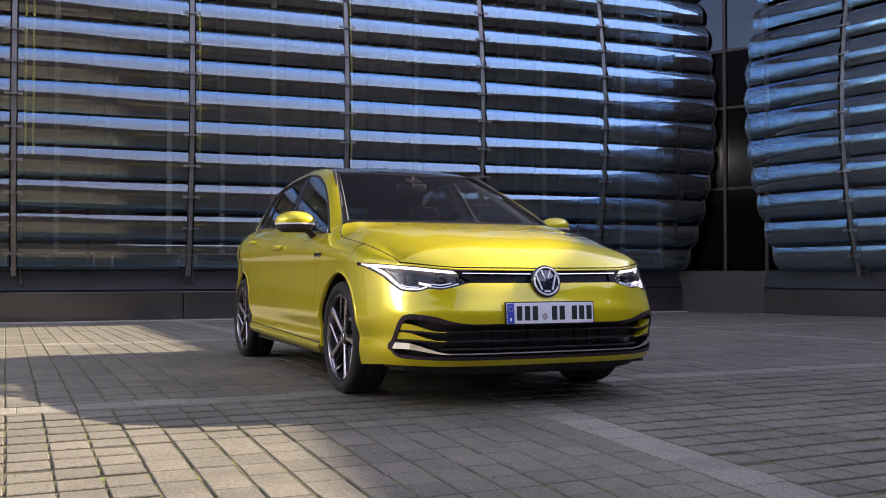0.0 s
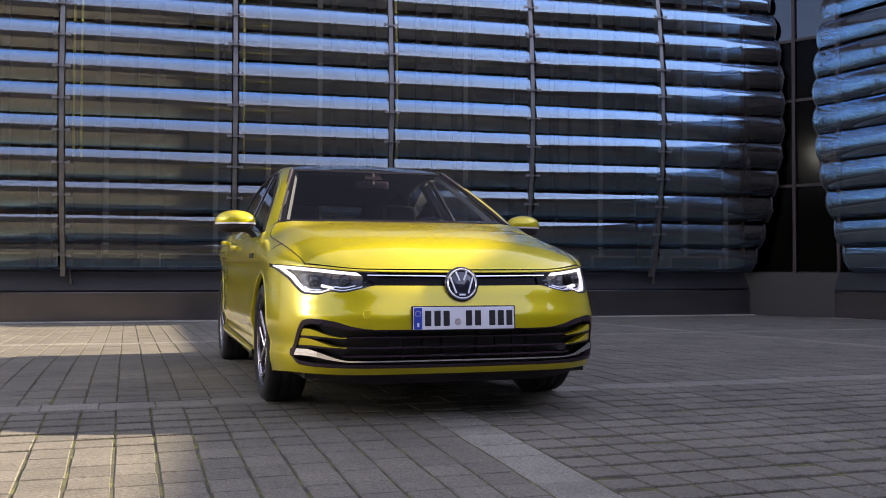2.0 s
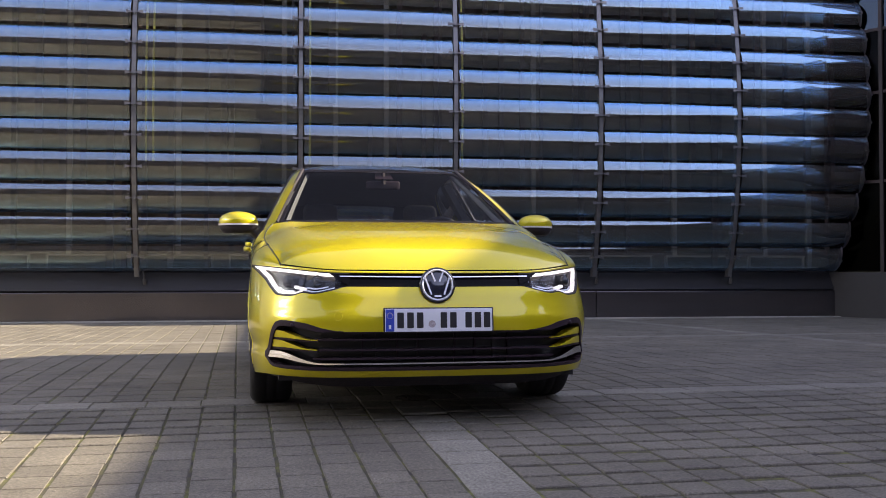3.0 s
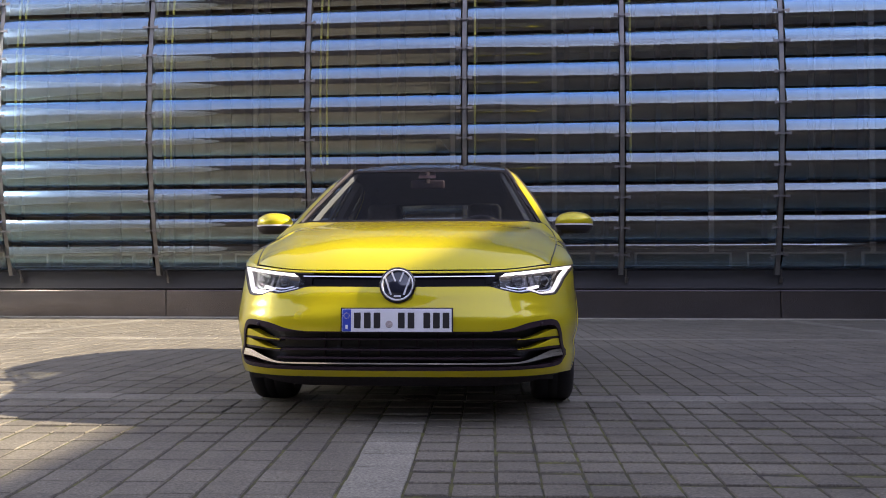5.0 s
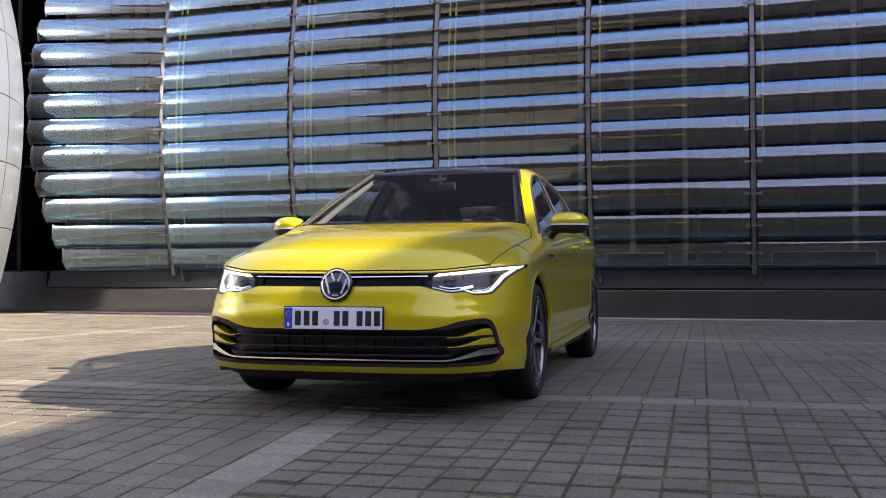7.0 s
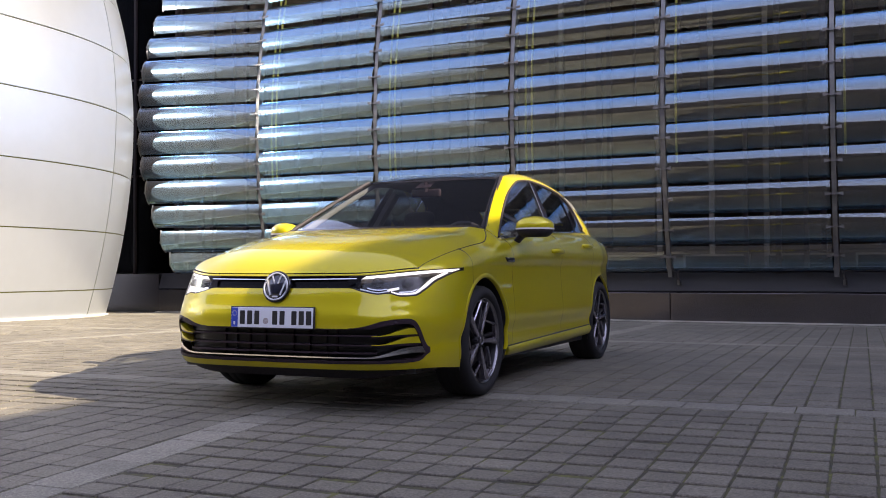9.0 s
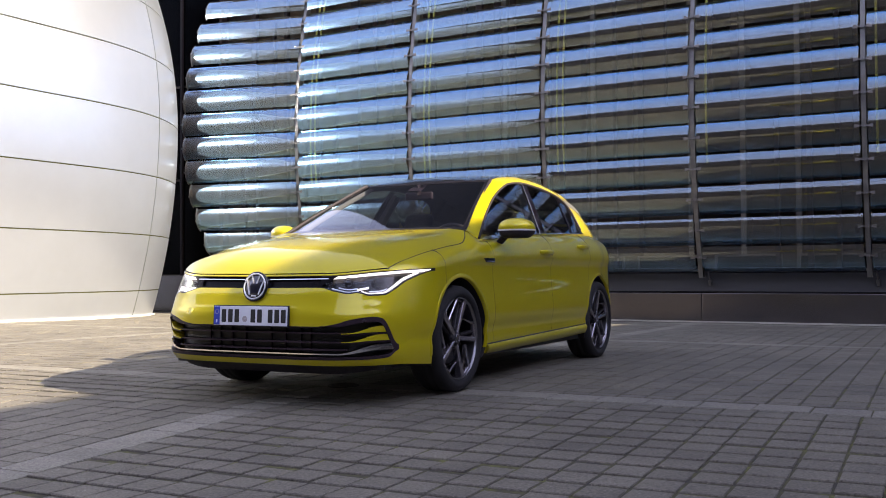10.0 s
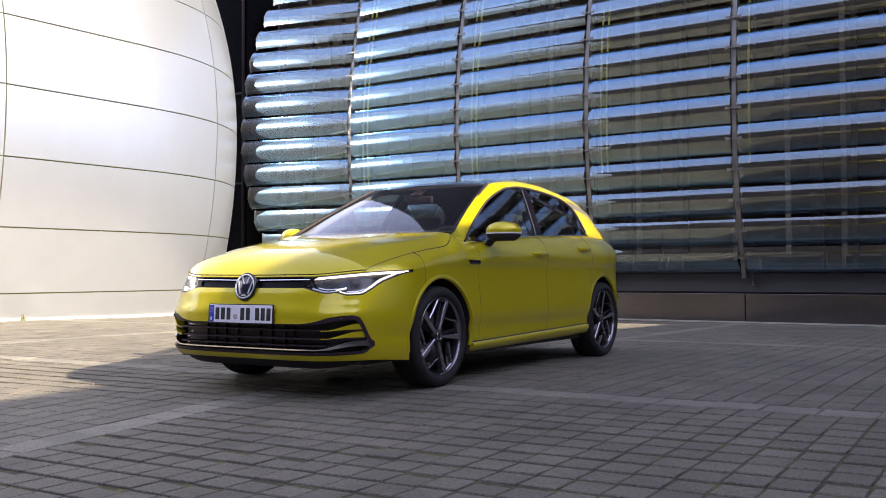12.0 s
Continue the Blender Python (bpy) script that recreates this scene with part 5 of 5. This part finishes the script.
# ---- cabin ----
bm = bmesh.new()
prof = [(1.26, 0.985), (1.40, 0.985), (1.62, 0.965), (1.75, 0.93), (1.80, 0.86), (1.72, 0.70), (1.70, 0.45)]
grid(bm, [[(x, p[0] + 0.04 * (abs(x) / 0.7) ** 2, p[1] - 0.02 * (abs(x) / 0.7) ** 2) for p in prof] for x in [-0.72 + 0.08 * k for k in range(19)]])
part("dashboard", bm, M_CABIN, car, smooth=True)
bm = bmesh.new()
ct = Matrix.Translation((0.36, 1.86, 0.90)) @ Matrix.Rotation(radians(-66), 4, "X")
sweep(bm, [ct @ Vector((0.18 * math.cos(k * math.tau / 36), 0.18 * math.sin(k * math.tau / 36), 0)) for k in range(36)], 0.015, 8, closed=True)
for a in (0, 180, 270):
    sweep(bm, [ct @ Vector((0.05 * math.cos(radians(a)), 0.05 * math.sin(radians(a)), -0.02)), ct @ Vector((0.18 * math.cos(radians(a)), 0.18 * math.sin(radians(a)), 0))], 0.018, 6)
part("steering_wheel", bm, M_BLACK, car, smooth=True)


def seat(x, y, w, high, rest_w, rest_x):
    st = new("seat")
    st.parent = car
    st.matrix_basis = pose(x, y, 0)
    part("cushion", bevelled_box(-w, w, -0.45, 0.08, 0.36, 0.56, 0.06, 3), M_SEATS, st, smooth=True)
    bm = bevelled_box(-w, w, 0.0, 0.14, 0.50, high, 0.06, 3)
    bmesh.ops.transform(bm, matrix=Matrix.Shear("XZ", 4, (0, 0)), verts=bm.verts)
    for v in bm.verts:
        v.co.y += (v.co.z - 0.5) * 0.28
        v.co.x *= 1 - 0.25 * step(v.co.z, 0.75, high)
    part("backrest", bm, M_SEATS, st, smooth=True)
    for rx in rest_x:
        bm = bevelled_box(rx - rest_w, rx + rest_w, 0.0, 0.10, high + 0.03, high + 0.21, 0.045, 3)
        for v in bm.verts:
            v.co.y += (v.co.z - 0.5) * 0.26
        part("headrest", bm, M_SEATS, st, smooth=True)
        bm = bmesh.new()
        for dx in (-0.05, 0.05):
            sweep(bm, [(rx + dx, 0.05 + (high - 0.5) * 0.28, high - 0.02), (rx + dx, 0.06 + (high - 0.45) * 0.28, high + 0.08)], 0.007)
        part("headrest_post", bm, M_CHROME, st)


seat(0.37, 2.42, 0.25, 1.00, 0.125, (0.0,))
seat(-0.37, 2.42, 0.25, 1.00, 0.125, (0.0,))
seat(0.0, 3.28, 0.62, 0.93, 0.11, (-0.38, 0.38))
bm = bmesh.new()
box(bm, -0.72, 0.72, 3.62, 4.15, 0.86, 0.90)
part("parcel_shelf", bm, M_CABIN, car)
bm = bmesh.new()
box(bm, -0.74, 0.74, 1.35, 4.1, 0.30, 0.34)
part("cabin_floor", bm, M_CABIN, car)
for sign in (1, -1):
    bm = bmesh.new()
    grid(bm, [[(sign * 0.755, y, 0.34), (sign * 0.755, y, 0.7), (sign * 0.765, y, 0.90), (sign * (upper_x(y, belt_z(y)) - 0.025), y, belt_z(y) + 0.004)] for y in (1.4, 1.8, 2.2, 2.6, 3.0, 3.4)])
    grid(bm, [[(sign * 0.72, y, 0.34), (sign * 0.70, y, 0.90), (sign * (upper_x(y, belt_z(y)) - 0.05), y, belt_z(y) + 0.02)] for y in (3.38, 3.6, 3.8, 4.0)])
    part("door_lining", bm, M_CABIN, car)
    bm = bmesh.new()
    sweep(bm, [upper(2.48 + 0.10 * k / 6, 0.95 + 0.40 * k / 6, sign, -0.06) for k in range(7)], 0.04, 6)
    part("inner_pillar", bm, M_LINER, car)
    bm = bmesh.new()
    rows = []
    for k in range(15):
        v = k / 14
        a = screen_pt(sign * 0.955, v, -0.018)
        w = 0.030 - 0.005 * v
        rows.append([a, a + Vector((-sign * 0.45 * w, 0.55 * w, -0.2 * w)), a + Vector((-sign * 0.75 * w, 1.1 * w, -0.45 * w)), a + Vector((-sign * 0.3 * w, 1.9 * w, -0.7 * w))])
    grid(bm, rows)
    part("inner_pillar", bm, M_TRIM, car, "pale grey lining of the windscreen pillar", smooth=True)
bm = bevelled_box(-0.115, 0.115, 1.955, 1.985, 1.265, 1.325, 0.014, 3)
part("rear_view_mirror", bm, M_GRILLE, car, smooth=True)
bm = bmesh.new()
rows = [[Vector((w * u, y, z)) for u in (-1, -0.5, 0, 0.5, 1)] for w, y, z in ((0.06, 1.90, 1.330), (0.055, 1.97, 1.362), (0.05, 2.03, 1.388))]
grid(bm, rows)
sweep(bm, [(0, 1.96, 1.30), (0, 1.97, 1.375)], 0.018)
part("camera_housing", bm, M_GRILLE, car)

# ---- paving ----
COVER, TUFT = (2.83, 5.49), (-7.10, 9.40)
M_COVER = plain("rusty_cast_iron", (0.075, 0.058, 0.046), 0.75, metal=0.3, vary=0.35, scale=30, bump=0.4)
M_WEED = plain("weed_green", (0.14, 0.15, 0.07), 0.7, vary=0.35, scale=20)
PAVE_TURN = 3.0
pave = tagged(new("pavement"), "grey concrete pavers with mossy joints and pale stone bands", "pavement", kind="structure")
PU, PV = 0.166, 0.172
ca, sa = math.cos(radians(PAVE_TURN)), math.sin(radians(PAVE_TURN))
P0 = (2.80, 5.53)
random.seed(11)


def paver_mesh(name, w, d, material):
    """A thick paver with worn, chamfered edges; its top lies at zero."""
    bm = bmesh.new()
    c = 0.0042
    lo = [(-w, -d), (w, -d), (w, d), (-w, d)]
    e = 0.0026
    hi = [(-w + c, -d + e), (w - c, -d + e), (w - c, d - e), (-w + c, d - e)]
    a = [bm.verts.new((x, y, -0.05)) for x, y in lo]
    b = [bm.verts.new((x, y, -0.005)) for x, y in lo]
    e = [bm.verts.new((x, y, 0.0)) for x, y in hi]
    for p, q in ((a, b), (b, e)):
        for k in range(4):
            bm.faces.new((p[k], p[(k + 1) % 4], q[(k + 1) % 4], q[k]))
    bm.faces.new(e)
    return link(name, bm, material)


G, GV = 0.0046, 0.0017
PAVERS = [paver_mesh("paver", PU / 2 - G - 0.0008 * k, PV / 2 - GV - 0.0006 * (k % 3), M_PAVER) for k in range(4)]
BAND_Y = paver_mesh("pale_paver", 0.24 / 2 - G, 0.22 / 2 - GV, M_PALE)
BAND_X = paver_mesh("pale_paver", 0.285 / 2 - GV, 0.24 / 2 - G, M_PALE)
far_pts = {0: ([], []), 1: ([], [])}


def to_world(u, v):
    return P0[0] + ca * u - sa * v, P0[1] + sa * u + ca * v


def far_block(kind, x, y, z, w, d, turn):
    vs_, fs_ = far_pts[kind]
    n0 = len(vs_)
    c, s = math.cos(turn), math.sin(turn)
    for hw, hd, hz in ((w, d, z - 0.02), (w, d, z - 0.004), (w - 0.0035, d - 0.0035, z)):
        for px, py in ((-hw, -hd), (hw, -hd), (hw, hd), (-hw, hd)):
            vs_.append((x + c * px - s * py, y + s * px + c * py, hz))
    for b in (0, 4):
        for k in range(4):
            fs_.append((n0 + b + k, n0 + b + (k + 1) % 4, n0 + b + 4 + (k + 1) % 4, n0 + b + 4 + k))
    fs_.append((n0 + 8, n0 + 9, n0 + 10, n0 + 11))


def lay(u, v, w, d, pale, meshes):
    x, y = to_world(u + random.uniform(-0.0018, 0.0018), v)
    if y < -13.0 or y > 16.12 or x > 12.7 + (14.6 - y) * 0.2 or x < -9.5:
        return
    if y < 15 and x < white_x(0) + white_shift(y) + 0.05:
        return
    z = ground_z(y) + random.uniform(-0.0022, 0.0022)
    turn = radians(PAVE_TURN + random.uniform(-0.18, 0.18))
    near = 1.6 < y < 4.4 and (abs(x - 1.9) < 1.1 if not pale else abs(x - 3) < 2)
    slope = math.atan((ground_z(y + 0.1) - ground_z(y - 0.1)) / 0.2)
    if near and meshes and lay.count < 300:
        lay.count += 1
        ob = new("pale_paver" if pale else "paver", random.choice(meshes))
        ob.parent = pave
        ob.matrix_basis = Matrix.Translation((x, y, z)) @ Euler((slope + radians(random.uniform(-0.35, 0.35)), radians(random.uniform(-0.35, 0.35)), turn)).to_matrix().to_4x4()
    else:
        far_block(1 if pale else 0, x, y, z, w - random.uniform(0, 0.0012), d - random.uniform(0, 0.0012), turn)


lay.count = 0
BANDS_V = [-20.16, -15.12, -10.08, -5.04, 0.0, 5.04, 10.08]
BANDS_U = [-10.44, -5.22, 0.0, 5.22, 10.44]
COLUMNS = [b + 0.12 + PU * (k + 0.5) for b in [-15.66] + BANDS_U for k in range(30)]
for u in COLUMNS:
    for b in BANDS_V:
        # each column starts with a cut stone; the cross joints run almost straight across
        first = 0.10 + random.uniform(-0.004, 0.004) + 0.005 * math.sin(u * 1.7 + b)
        edges = [0.0, first] + [first + PV * (k + 1) for k in range(28) if first + PV * (k + 1) < 4.79] + [4.80]
        for v0, v1 in zip(edges[:-1], edges[1:]):
            if v1 - v0 > 0.02:
                full = abs(v1 - v0 - PV) < 0.004
                lay(u, b + 0.12 + 0.5 * (v0 + v1), PU / 2 - G, 0.5 * (v1 - v0) - GV, False, PAVERS if full else None)
for b in BANDS_U:
    for c in BANDS_V:
        for k in range(22):
            lay(b, c + 0.12 + 0.218 * (k + 0.5), 0.12 - G, 0.109 - GV, True, [BAND_Y])
for b in BANDS_V:
    for k in range(-46, 38):
        lay(k * 0.285 + 0.15, b, 0.1425 - GV, 0.12 - G, True, [BAND_X])
for kind, (vs_, fs_) in far_pts.items():
    me = bpy.data.meshes.new("paver_field")
    me.from_pydata(vs_, [], fs_)
    me.materials.append((M_PAVER, M_PALE)[kind])
    ob = new("paver_field", me)
    ob.parent = pave
    ob["kind"] = "stuff"

# round cover in the paving below the car's nose
cover = tagged(new("drain_cover"), "small round rusty drain cover set in the paving", "cover")
cover.matrix_world = pose(COVER[0], COVER[1], ground_z(COVER[1]) - 0.006)
bm = bmesh.new()
bmesh.ops.create_cone(bm, cap_ends=True, segments=40, radius1=0.105, radius2=0.100, depth=0.02)
part("frame", bm, M_COVER, cover)
bm = bmesh.new()
bmesh.ops.create_cone(bm, cap_ends=True, segments=40, radius1=0.085, radius2=0.083, depth=0.028)
part("lid", bm, M_COVER, cover)
for k in range(-2, 3):
    bm = bmesh.new()
    h = math.sqrt(0.075 ** 2 - (0.028 * k) ** 2)
    box(bm, 0.028 * k - 0.006, 0.028 * k + 0.006, -h, h, 0.012, 0.017)
    part("rib", bm, M_COVER, cover)

# grass tuft at the foot of the white building
random.seed(23)
tuft = tagged(new("weed_tuft"), "small green weed growing at the foot of the white building", "weed")
tuft.matrix_world = pose(TUFT[0], TUFT[1], ground_z(TUFT[1]))
for clump in range(2):
    bm = bmesh.new()
    for k in range(9):
        a = random.uniform(0, math.tau)
        ln = random.uniform(0.05, 0.14)
        lean = random.uniform(0.1, 0.9)
        d = Vector((math.cos(a), math.sin(a), 0))
        side_ = Vector((-d.y, d.x, 0)) * random.uniform(0.004, 0.009)
        base = Vector((random.uniform(-0.03, 0.03), random.uniform(-0.03, 0.03) + 0.05 * clump, 0))
        r = []
        for t in (0, 0.35, 0.7, 1.0):
            c = base + d * ln * lean * t * t + Vector((0, 0, ln * (t - 0.25 * lean * t * t)))
            r.append([c - side_ * (1 - t ** 2 + 0.05), c + side_ * (1 - t ** 2 + 0.05)])
        grid(bm, r)
    part("blades", bm, M_WEED, tuft)
